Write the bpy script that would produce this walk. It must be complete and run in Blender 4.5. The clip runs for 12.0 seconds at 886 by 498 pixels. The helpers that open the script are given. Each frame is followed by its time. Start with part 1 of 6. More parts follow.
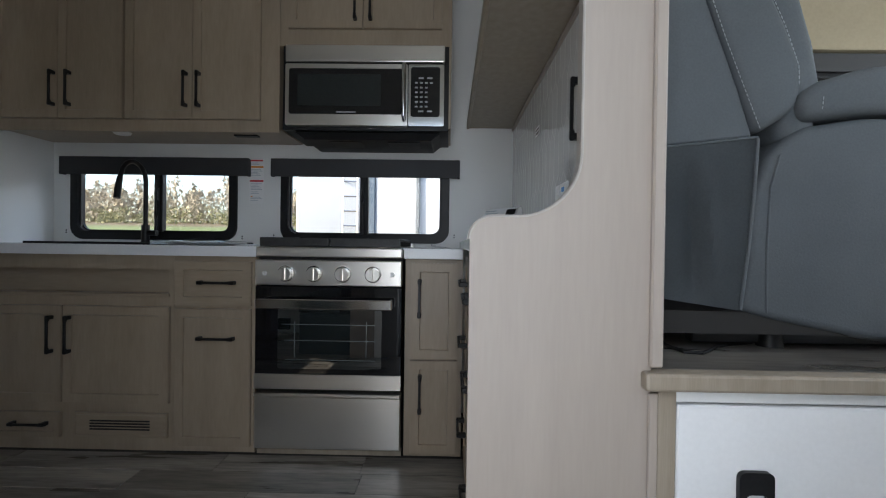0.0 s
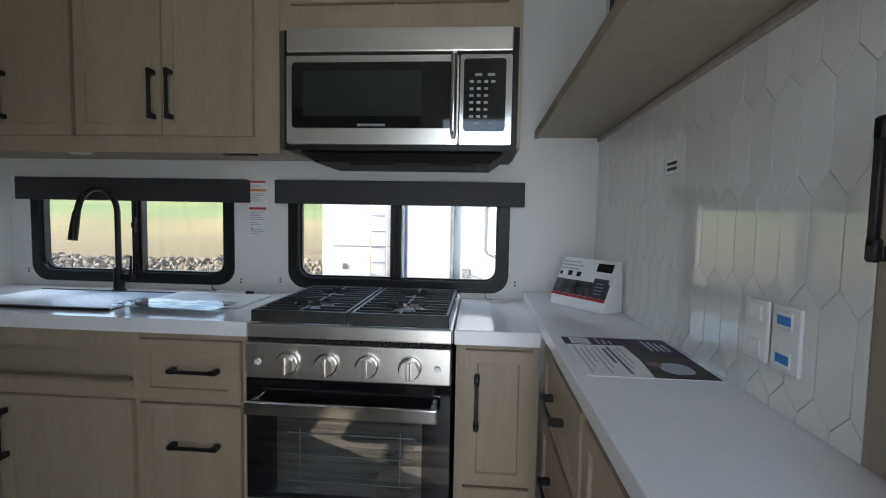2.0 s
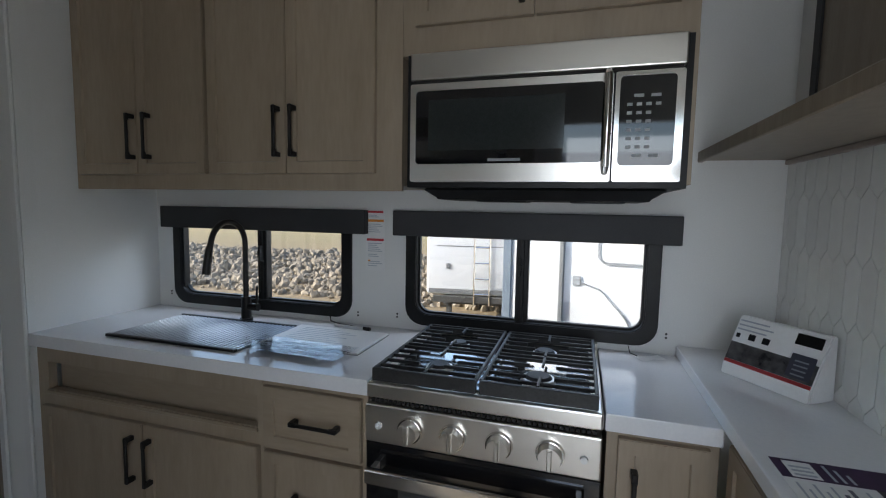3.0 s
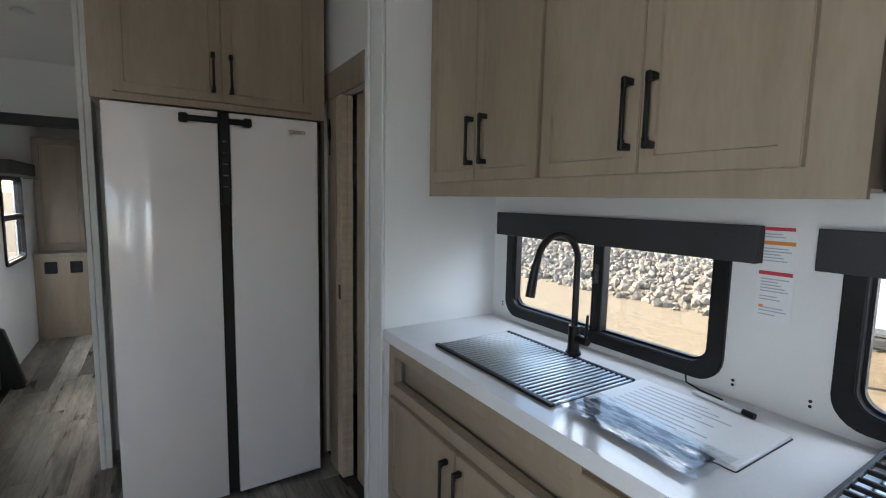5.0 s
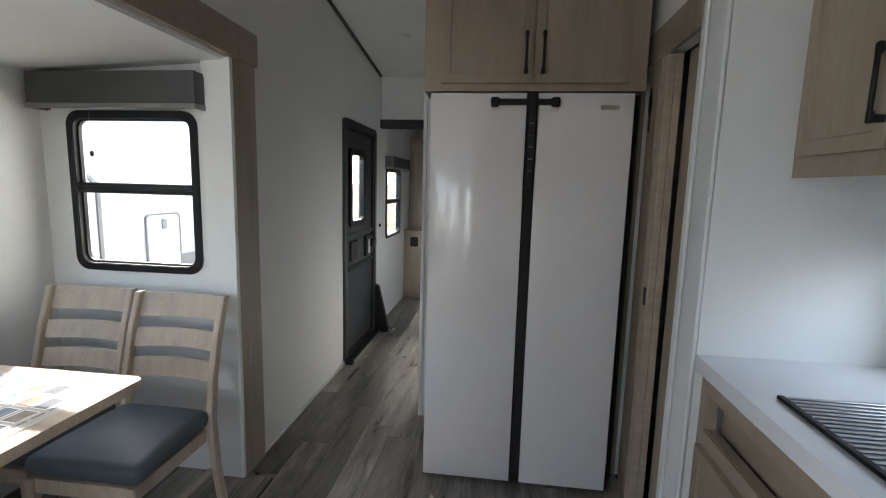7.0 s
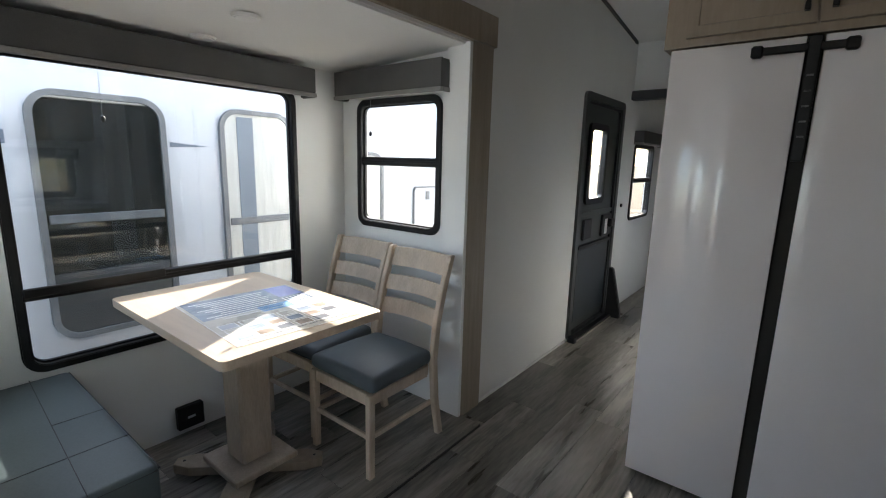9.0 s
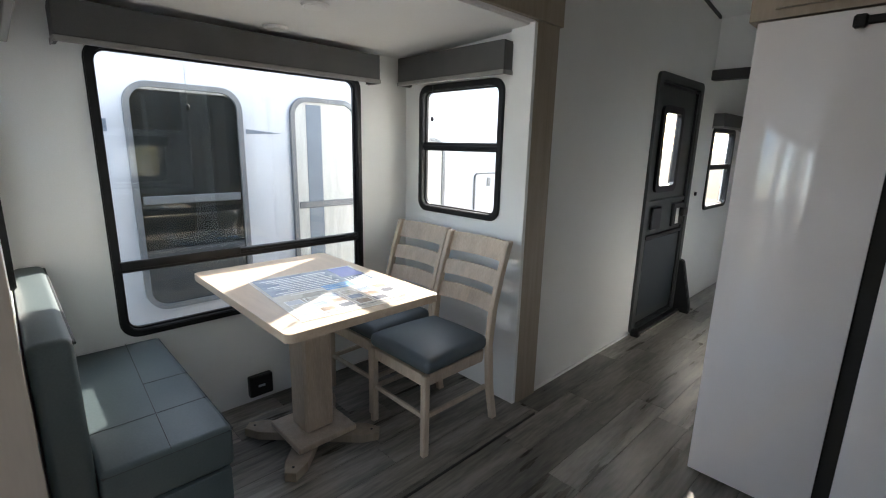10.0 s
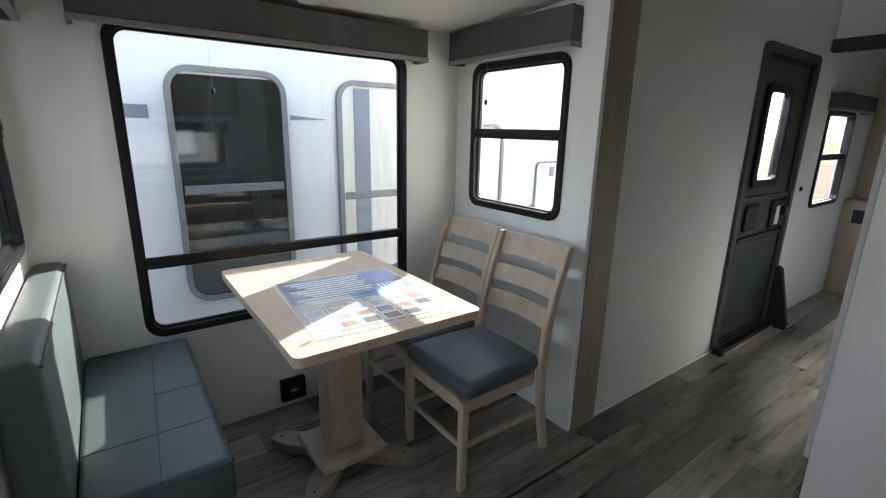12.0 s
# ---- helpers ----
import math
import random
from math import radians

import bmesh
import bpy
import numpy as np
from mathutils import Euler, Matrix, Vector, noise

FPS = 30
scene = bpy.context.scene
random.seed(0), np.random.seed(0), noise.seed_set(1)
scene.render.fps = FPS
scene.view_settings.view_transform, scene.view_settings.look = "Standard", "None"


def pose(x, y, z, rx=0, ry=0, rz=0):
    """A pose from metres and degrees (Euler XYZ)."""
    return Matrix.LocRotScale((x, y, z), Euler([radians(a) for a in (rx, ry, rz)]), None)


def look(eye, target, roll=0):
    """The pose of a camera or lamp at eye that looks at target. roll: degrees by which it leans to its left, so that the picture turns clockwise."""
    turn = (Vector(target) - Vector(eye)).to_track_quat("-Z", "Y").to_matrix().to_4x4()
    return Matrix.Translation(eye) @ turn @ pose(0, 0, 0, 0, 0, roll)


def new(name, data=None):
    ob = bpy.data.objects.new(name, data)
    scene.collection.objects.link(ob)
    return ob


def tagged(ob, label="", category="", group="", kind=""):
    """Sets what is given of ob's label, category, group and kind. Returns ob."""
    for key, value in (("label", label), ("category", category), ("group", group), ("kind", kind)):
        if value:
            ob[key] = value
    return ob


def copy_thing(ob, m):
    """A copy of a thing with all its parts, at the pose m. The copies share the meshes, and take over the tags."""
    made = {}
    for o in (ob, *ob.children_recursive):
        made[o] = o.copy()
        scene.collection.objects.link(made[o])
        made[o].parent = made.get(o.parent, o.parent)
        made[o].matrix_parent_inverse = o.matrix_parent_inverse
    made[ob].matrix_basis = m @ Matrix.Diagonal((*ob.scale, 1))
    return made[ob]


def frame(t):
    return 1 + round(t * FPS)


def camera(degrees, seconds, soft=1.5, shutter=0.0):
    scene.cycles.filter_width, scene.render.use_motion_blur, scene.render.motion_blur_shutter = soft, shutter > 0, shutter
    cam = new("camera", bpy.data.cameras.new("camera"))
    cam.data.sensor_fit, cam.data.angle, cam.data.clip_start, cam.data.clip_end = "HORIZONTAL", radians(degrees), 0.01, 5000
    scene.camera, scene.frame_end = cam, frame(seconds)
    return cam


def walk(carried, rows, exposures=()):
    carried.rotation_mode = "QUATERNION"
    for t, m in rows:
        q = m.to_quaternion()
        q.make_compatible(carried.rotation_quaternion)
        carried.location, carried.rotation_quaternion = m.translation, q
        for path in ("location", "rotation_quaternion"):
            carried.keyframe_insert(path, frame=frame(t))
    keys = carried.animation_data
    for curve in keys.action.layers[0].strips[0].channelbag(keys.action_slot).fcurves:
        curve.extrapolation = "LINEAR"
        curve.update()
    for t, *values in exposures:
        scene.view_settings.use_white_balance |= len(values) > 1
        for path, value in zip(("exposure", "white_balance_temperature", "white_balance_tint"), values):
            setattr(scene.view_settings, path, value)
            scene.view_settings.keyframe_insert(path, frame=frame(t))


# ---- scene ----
cam = camera(88.1, 12.0, soft=1.1)
PATH = [
    (0, (0.099, 0.021, 0.941), (0.068, 2.02, 0.925), 0.8),
    (0.2, (0.142, 0.122, 1.028), (0.133, 2.122, 1.007), 0.7),
    (0.5, (0.05, 0.272, 1.093), (0.088, 2.271, 1.068), 0.7),
    (0.8, (0.028, 0.414, 1.226), (0.056, 2.413, 1.170), 0.8),
    (1, (0.009, 0.436, 1.238), (0.049, 2.435, 1.174), 0.8),
    (1.5, (-0.012, 0.542, 1.248), (-0.025, 2.54, 1.16), 0.9),
    (2, (-0.037, 0.663, 1.258), (-0.191, 2.652, 1.129), 1.1),
    (2.3, (-0.082, 0.758, 1.336), (-0.341, 2.735, 1.190), 1.0),
    (2.5, (-0.09, 0.797, 1.368), (-0.44, 2.761, 1.229), 1.1),
    (2.7, (-0.12, 0.821, 1.404), (-0.555, 2.767, 1.248), 1.1),
    (4.5, (-0.451, 1.135, 1.457), (-1.877, 2.524, 1.264), 1.2),
    (5, (-0.466, 1.244, 1.464), (-2.15, 2.302, 1.25), 1.1),
    (5.5, (-0.535, 1.281, 1.441), (-2.387, 2.001, 1.214), 1.2),
    (6, (-0.636, 1.334, 1.434), (-2.581, 1.736, 1.198), 1.4),
    (6.5, (-0.681, 1.361, 1.434), (-2.663, 1.445, 1.176), 1.3),
    (7, (-0.697, 1.399, 1.43), (-2.663, 1.159, 1.155), 1.5),
    (7.5, (-0.726, 1.504, 1.422), (-2.623, 0.943, 1.132), 1.5),
    (9.5, (-0.733, 1.57, 1.386), (-2.173, 0.244, 0.973), 1.4),
    (10, (-0.736, 1.578, 1.382), (-2.096, 0.179, 0.943), 1.3),
    (10.5, (-0.745, 1.573, 1.383), (-2.048, 0.127, 0.922), 1.3),
    (11, (-0.785, 1.544, 1.38), (-2.044, 0.064, 0.905), 1.3),
    (11.5, (-0.89, 1.467, 1.387), (-2.108, -0.041, 0.894), 1.2),
    (12, (-0.985, 1.4, 1.392), (-2.131, -0.16, 0.888), 1.2),
]
EXPOSURES = [(t, e, 6400, 11) for t, e in ((0.0, 2.0), (0.5, 2.45), (1.5, 2.15), (2.0, 2.4), (2.5, 2.1), (4.5, 2.6), (5.5, 3.28), (6.0, 3.12), (6.5, 3.27), (7.5, 3.08), (9.5, 2.96), (10.0, 3.1), (11.0, 3.12), (12.0, 2.87))]
walk(cam, [(t, look(eye, target, roll)) for t, eye, target, roll in PATH], EXPOSURES)

# ---------------------------------------------------------------- light
SUN_WAY = Vector((1.0, 0.515, -0.63)).normalized()
world = bpy.data.worlds.new("sky")
scene.world = world
world.use_nodes = True
sky = world.node_tree.nodes.new("ShaderNodeTexSky")
sky.sky_type = "NISHITA"
sky.sun_disc = False
sky.sun_elevation = math.asin(-SUN_WAY.z)
sky.sun_rotation = math.atan2(-SUN_WAY.x, -SUN_WAY.y)
sky.air_density, sky.dust_density = 1.0, 1.5
world.node_tree.links.new(sky.outputs[0], world.node_tree.nodes["Background"].inputs["Color"])
world.node_tree.nodes["Background"].inputs["Strength"].default_value = 0.115
sun = new("sun", bpy.data.lights.new("sun", "SUN"))
sun.data.energy, sun.data.angle, sun.data.color = 2.35, radians(0.53), (1.0, 0.93, 0.82)
sun.matrix_world = look((0, 0, 10), Vector((0, 0, 10)) + SUN_WAY)


def sky_fill_lamp(name, x, y, z, turn, w, h, watts):
    """An area lamp added in or near an opening, standing in for skylight."""
    li = bpy.data.lights.new(name, "AREA")
    li.shape, li.size, li.size_y, li.energy, li.color = "RECTANGLE", w, h, watts, (0.88, 0.94, 1.0)
    ob = new(name, li)
    ob.matrix_world = pose(x, y, z, 90, 0, turn)
    return ob


# Lamps added behind two assumed, unseen living area windows to brighten the room.
sky_fill_lamp("skylight_end_window", 3.42, 1.40, 1.70, 90, 1.75, 1.05, 7.5)
sky_fill_lamp("skylight_side_window", 1.95, 0.10, 1.65, 0, 1.65, 0.95, 2.5)
# Lamp added in place of daylight through the open entry door.
sky_fill_lamp("skylight_open_door", 0.07, -0.30, 1.05, 0, 0.78, 1.9, 4.1)
# Fill lamps added outside, hidden above the kitchen windows, to brighten the worktops.
for x in (-1.585, -0.385):
    lamp = sky_fill_lamp("skylight_kitchen_window", x, 2.82, 1.56, 180, 0.86, 0.30, 0.8)
    lamp.matrix_world = pose(x, 2.82, 1.56, 48, 0, 180)
# Tilted fill lamp added out of view above the dinette window.
lamp = sky_fill_lamp("skylight_dinette_window", -1.66, -1.02, 2.02, 0, 1.15, 0.34, 1.2)
lamp.matrix_world = pose(-1.66, -1.02, 2.02, 50, 0, 0)
# Fill lamps added outside to lift the dark hallway.
for x in (-4.42, -5.72):
    lamp = sky_fill_lamp("skylight_hall_window", x, -0.06, 1.95, 0, 0.62, 0.34, 5.0)
    lamp.matrix_world = pose(x, -0.06, 1.95, 48, 0, 0)

# ---------------------------------------------------------------- materials
def material(name, base, rough=0.5, metal=0.0, coat=0.0, spec=0.5):
    m = bpy.data.materials.new(name)
    m.use_nodes = True
    b = m.node_tree.nodes["Principled BSDF"]
    b.inputs["Base Color"].default_value = (*base, 1)
    b.inputs["Roughness"].default_value = rough
    b.inputs["Metallic"].default_value = metal
    b.inputs["Coat Weight"].default_value = coat
    b.inputs["Coat Roughness"].default_value = 0.05
    b.inputs["Specular IOR Level"].default_value = spec
    return m


def varied(name, dark, light, scale, stretch=(1, 1, 1), rough=0.5, rough_vary=0.1, bump=0.1, fine=60.0, metal=0.0, coat=0.0,
           per_object=0.0, detail=5.0, spec=0.5, low=0.35, high=0.65, distance=0.002):
    """A surface whose colour drifts between two tones at two scales, with fine relief."""
    m = material(name, light, rough, metal, coat, spec)
    nt = m.node_tree
    n, l = nt.nodes, nt.links
    b = n["Principled BSDF"]
    tc = n.new("ShaderNodeTexCoord")
    mp = n.new("ShaderNodeMapping")
    mp.inputs["Scale"].default_value = stretch
    l.new(tc.outputs["Object"], mp.inputs["Vector"])
    vec = mp.outputs["Vector"]
    if per_object:
        info = n.new("ShaderNodeObjectInfo")
        sh = n.new("ShaderNodeVectorMath")
        sh.operation = "MULTIPLY_ADD"
        sh.inputs[1].default_value = (1, 1, 1)
        cmb = n.new("ShaderNodeCombineXYZ")
        mul = n.new("ShaderNodeMath")
        mul.operation = "MULTIPLY"
        mul.inputs[1].default_value = 37.0
        l.new(info.outputs["Random"], mul.inputs[0])
        for k in range(3):
            l.new(mul.outputs[0], cmb.inputs[k])
        l.new(vec, sh.inputs[0])
        l.new(cmb.outputs[0], sh.inputs[2])
        vec = sh.outputs[0]
    a = n.new("ShaderNodeTexNoise")
    a.inputs["Scale"].default_value, a.inputs["Detail"].default_value = scale, detail
    l.new(vec, a.inputs["Vector"])
    f = n.new("ShaderNodeTexNoise")
    f.inputs["Scale"].default_value, f.inputs["Detail"].default_value = fine, 3.0
    l.new(vec, f.inputs["Vector"])
    mix = n.new("ShaderNodeMath")
    mix.operation = "MULTIPLY_ADD"
    mix.inputs[1].default_value = 0.35
    l.new(f.outputs["Fac"], mix.inputs[0])
    half = n.new("ShaderNodeMath")
    half.operation = "MULTIPLY"
    half.inputs[1].default_value = 0.65
    l.new(a.outputs["Fac"], half.inputs[0])
    l.new(half.outputs[0], mix.inputs[2])
    ramp = n.new("ShaderNodeValToRGB")
    ramp.color_ramp.elements[0].position, ramp.color_ramp.elements[1].position = low, high
    ramp.color_ramp.elements[0].color, ramp.color_ramp.elements[1].color = (*dark, 1), (*light, 1)
    l.new(mix.outputs[0], ramp.inputs["Fac"])
    col = ramp.outputs["Color"]
    if per_object:
        hsv = n.new("ShaderNodeHueSaturation")
        rng = n.new("ShaderNodeMapRange")
        rng.inputs["To Min"].default_value, rng.inputs["To Max"].default_value = 1 - per_object, 1 + per_object
        l.new(info.outputs["Random"], rng.inputs["Value"])
        l.new(rng.outputs[0], hsv.inputs["Value"])
        l.new(col, hsv.inputs["Color"])
        col = hsv.outputs["Color"]
    l.new(col, b.inputs["Base Color"])
    rr = n.new("ShaderNodeMapRange")
    rr.inputs["To Min"].default_value, rr.inputs["To Max"].default_value = max(0.02, rough - rough_vary), rough + rough_vary
    l.new(a.outputs["Fac"], rr.inputs["Value"])
    l.new(rr.outputs[0], b.inputs["Roughness"])
    if bump:
        bp = n.new("ShaderNodeBump")
        bp.inputs["Strength"].default_value, bp.inputs["Distance"].default_value = bump, distance
        l.new(f.outputs["Fac"], bp.inputs["Height"])
        l.new(bp.outputs[0], b.inputs["Normal"])
    return m


def glass_material(name, tint=(0.97, 0.985, 0.98), dark=0.0):
    """Thin window glass: lets light straight through and mirrors a little at a slant."""
    m = bpy.data.materials.new(name)
    m.use_nodes = True
    n, l = m.node_tree.nodes, m.node_tree.links
    n.remove(n["Principled BSDF"])
    tr = n.new("ShaderNodeBsdfTransparent")
    tr.inputs["Color"].default_value = (*[c * (1 - dark) for c in tint], 1)
    gl = n.new("ShaderNodeBsdfGlossy")
    gl.inputs["Roughness"].default_value = 0.01
    lw = n.new("ShaderNodeLayerWeight")
    lw.inputs["Blend"].default_value = 0.5
    pw = n.new("ShaderNodeMath")
    pw.operation = "POWER"
    pw.inputs[1].default_value = 5.0
    l.new(lw.outputs["Facing"], pw.inputs[0])
    fr = n.new("ShaderNodeMath")
    fr.operation = "MULTIPLY_ADD"
    fr.inputs[1].default_value, fr.inputs[2].default_value = 0.9, 0.04
    l.new(pw.outputs[0], fr.inputs[0])
    mx = n.new("ShaderNodeMixShader")
    l.new(fr.outputs[0], mx.inputs[0])
    l.new(tr.outputs[0], mx.inputs[1])
    l.new(gl.outputs[0], mx.inputs[2])
    l.new(mx.outputs[0], n["Material Output"].inputs["Surface"])
    return m


WALL = varied("wall_vinyl", (0.73, 0.73, 0.71), (0.81, 0.81, 0.79), 1.2, (1, 1, 1), 0.55, 0.08, 0.12, 220.0, spec=0.35, distance=0.0006)
CEIL = varied("ceiling_panel", (0.76, 0.76, 0.74), (0.83, 0.83, 0.81), 1.5, (1, 1, 1), 0.6, 0.05, 0.1, 150.0, distance=0.0006)
CAB = varied("cabinet_wood", (0.255, 0.198, 0.138), (0.405, 0.325, 0.238), 3.2, (3.2, 3.2, 0.5), 0.42, 0.08, 0.14, 30.0, per_object=0.05, low=0.2, high=0.8, distance=0.0006)
CABH = varied("cabinet_wood_level", (0.255, 0.198, 0.138), (0.405, 0.325, 0.238), 3.2, (0.5, 3.2, 3.2), 0.42, 0.08, 0.14, 30.0, per_object=0.05, low=0.2, high=0.8, distance=0.0006)
PALE = varied("pale_panel", (0.315, 0.265, 0.222), (0.395, 0.337, 0.286), 3.0, (4, 4, 0.35), 0.45, 0.06, 0.08, 30.0, low=0.2, high=0.8, distance=0.0005)
EDGEB = varied("edge_band", (0.37, 0.335, 0.295), (0.45, 0.41, 0.365), 3.0, (4, 4, 0.5), 0.38, 0.05, 0.06, 40.0, low=0.2, high=0.8, distance=0.0005)
TRIMW = varied("taupe_trim", (0.25, 0.205, 0.15), (0.33, 0.275, 0.21), 4.0, (9, 9, 0.6), 0.45, 0.06, 0.12, 40.0, distance=0.0006)
TABLE = varied("table_laminate", (0.43, 0.34, 0.252), (0.55, 0.45, 0.345), 4.0, (8, 0.6, 8), 0.35, 0.06, 0.08, 40.0, distance=0.0005)
CHAIRW = varied("chair_wood", (0.40, 0.322, 0.242), (0.53, 0.435, 0.335), 5.0, (4, 4, 0.8), 0.45, 0.08, 0.12, 40.0, distance=0.0006)
COUNTER = varied("solid_white_top", (0.74, 0.75, 0.76), (0.82, 0.82, 0.83), 3.0, (1, 1, 1), 0.13, 0.03, 0.02, 120.0, distance=0.0003)
STEEL = varied("brushed_steel", (0.77, 0.735, 0.68), (0.82, 0.785, 0.73), 1.5, (0.6, 7, 7), 0.29, 0.025, 0.0, 60.0, metal=1.0, low=0.2, high=0.8)
STEELP = material("polished_steel", (0.72, 0.70, 0.67), 0.12, 1.0)
BLACK = varied("black_metal", (0.006, 0.006, 0.006), (0.012, 0.011, 0.011), 20.0, (1, 1, 1), 0.38, 0.08, 0.05, 200.0, spec=0.35)
BLACKP = varied("black_plastic", (0.006, 0.006, 0.0065), (0.013, 0.013, 0.0135), 12.0, (1, 1, 1), 0.42, 0.08, 0.06, 180.0, spec=0.3)
GLOSSB = material("black_glass", (0.006, 0.006, 0.007), 0.04, 0.0, 0.5)
OVENG = material("oven_window_glass", (0.010, 0.013, 0.014), 0.02, 0.0, 1.0, 1.0)
OVENG.node_tree.nodes["Principled BSDF"].inputs["Coat IOR"].default_value = 2.8
OVENG.node_tree.nodes["Principled BSDF"].inputs["Coat Roughness"].default_value = 0.015
IRON = varied("cast_iron", (0.010, 0.010, 0.010), (0.03, 0.03, 0.03), 30.0, (1, 1, 1), 0.5, 0.1, 0.3, 150.0)
VALD = varied("dark_valance", (0.022, 0.022, 0.024), (0.036, 0.036, 0.038), 6.0, (1, 1, 1), 0.6, 0.05, 0.2, 260.0, distance=0.0008)
VALG = varied("grey_valance", (0.062, 0.062, 0.060), (0.090, 0.089, 0.086), 6.0, (1, 1, 1), 0.65, 0.05, 0.25, 240.0, distance=0.0008)
VALT = varied("valance_trim", (0.21, 0.20, 0.19), (0.26, 0.25, 0.235), 6.0, (1, 1, 1), 0.5, 0.05, 0.1, 200.0)
FRIDGE = varied("white_fridge_glass", (0.81, 0.76, 0.75), (0.85, 0.80, 0.79), 1.0, (1, 1, 1), 0.11, 0.015, 0.0, 6.0, coat=0.35)
VINYL = varied("grey_vinyl", (0.050, 0.070, 0.074), (0.073, 0.095, 0.099), 3.0, (1, 1, 1), 0.50, 0.08, 0.25, 160.0, distance=0.001)
SEATF = varied("seat_vinyl", (0.060, 0.078, 0.088), (0.085, 0.106, 0.118), 4.0, (1, 1, 1), 0.5, 0.08, 0.25, 180.0, distance=0.001)
RECL = varied("grey_upholstery", (0.056, 0.063, 0.068), (0.080, 0.089, 0.095), 4.0, (1, 1, 1), 0.7, 0.06, 0.35, 190.0, distance=0.0015)
THREAD = material("pale_thread", (0.28, 0.29, 0.30), 0.7)
PLANK = varied("floor_plank", (0.066, 0.060, 0.050), (0.320, 0.290, 0.248), 2.0, (0.8, 6, 6), 0.30, 0.10, 0.25, 12.0, per_object=0.36, distance=0.0008)
JOINT = material("floor_joint", (0.035, 0.033, 0.03), 0.7)
TILE = varied("picket_tile", (0.74, 0.74, 0.71), (0.81, 0.81, 0.78), 3.0, (1, 1, 1), 0.08, 0.03, 0.02, 30.0, per_object=0.03, coat=0.4, distance=0.0005)
GROUT = varied("tile_grout", (0.40, 0.40, 0.385), (0.50, 0.50, 0.48), 30.0)
WHITEP = varied("white_plastic", (0.74, 0.74, 0.73), (0.80, 0.80, 0.79), 4.0, (1, 1, 1), 0.35, 0.05, 0.03, 100.0)
PAPER = varied("white_paper", (0.76, 0.76, 0.75), (0.82, 0.82, 0.81), 6.0, (1, 1, 1), 0.5, 0.05, 0.05, 90.0)
# Near-black colour puts the shade of slots, gaps and hollows on solid parts.
DARKGAP = material("unlit_cavity", (0.02, 0.018, 0.016), 0.9)
DOORG = varied("grey_door_skin", (0.034, 0.037, 0.036), (0.050, 0.053, 0.051), 5.0, (1, 1, 1), 0.4, 0.05, 0.1, 150.0)
# Black door skin; the blue tint puts a bluish reflection into the colour.
KICK = varied("door_lower_skin", (0.014, 0.020, 0.024), (0.024, 0.032, 0.038), 5.0, (1, 1, 1), 0.35, 0.05, 0.1, 150.0)
GLASS = glass_material("window_glass")


# ---------------------------------------------------------------- building helpers
def thing(name, m, label="", category="", group="", kind=""):
    ob = new(name)
    ob.matrix_world = m
    ob.empty_display_size = 0.05
    return tagged(ob, label, category, group, kind)


def part(name, bm, mat, parent=None, label="", smooth=False, m=None):
    me = bpy.data.meshes.new(name)
    bm.normal_update()
    bm.to_mesh(me)
    bm.free()
    for k in (mat if isinstance(mat, (list, tuple)) else [mat]):
        me.materials.append(k)
    if smooth:
        me.shade_smooth()
        me.set_sharp_from_angle(angle=radians(40))
    ob = new(name, me)
    if parent is not None:
        ob.parent = parent
    if m is not None:
        ob.matrix_local = m
    if label:
        tagged(ob, label)
    return ob


def solid(name, bm, mat, label, category="", kind="", group="", smooth=False):
    return tagged(part(name, bm, mat, None, "", smooth), label, category, group, kind)


def add_box(bm, x0, x1, y0, y1, z0, z1, bevel=0.0, segs=1, m=None, mat=0):
    r = bmesh.ops.create_cube(bm, size=1.0)
    vs = r["verts"]
    bmesh.ops.transform(bm, verts=vs, matrix=Matrix.Translation(((x0 + x1) / 2, (y0 + y1) / 2, (z0 + z1) / 2)) @ Matrix.Diagonal((abs(x1 - x0), abs(y1 - y0), abs(z1 - z0), 1)))
    fs = list({f for v in vs for f in v.link_faces})
    for f in fs:
        f.material_index = mat
    if bevel:
        es = list({e for v in vs for e in v.link_edges})
        rr = bmesh.ops.bevel(bm, geom=es, offset=bevel, segments=segs, affect="EDGES", profile=0.5)
        vs = list({v for f in rr["faces"] for v in f.verts} | {v for v in vs if v.is_valid})
        for f in rr["faces"]:
            f.material_index = mat
    if m is not None:
        bmesh.ops.transform(bm, verts=vs, matrix=m)
    return vs


def boxes(*rows, bevel=0.0, segs=1):
    bm = bmesh.new()
    for r in rows:
        add_box(bm, *r, bevel=bevel, segs=segs)
    return bm


def add_cyl(bm, p0, p1, r0, r1=None, n=16, caps=True):
    p0, p1 = Vector(p0), Vector(p1)
    r1 = r0 if r1 is None else r1
    d = p1 - p0
    rr = bmesh.ops.create_cone(bm, cap_ends=caps, segments=n, radius1=r0, radius2=r1, depth=d.length)
    bmesh.ops.transform(bm, verts=rr["verts"], matrix=Matrix.Translation((p0 + p1) / 2) @ d.to_track_quat("Z", "Y").to_matrix().to_4x4())
    return rr["verts"]


def cyl(p0, p1, r0, r1=None, n=16):
    bm = bmesh.new()
    add_cyl(bm, p0, p1, r0, r1, n)
    return bm


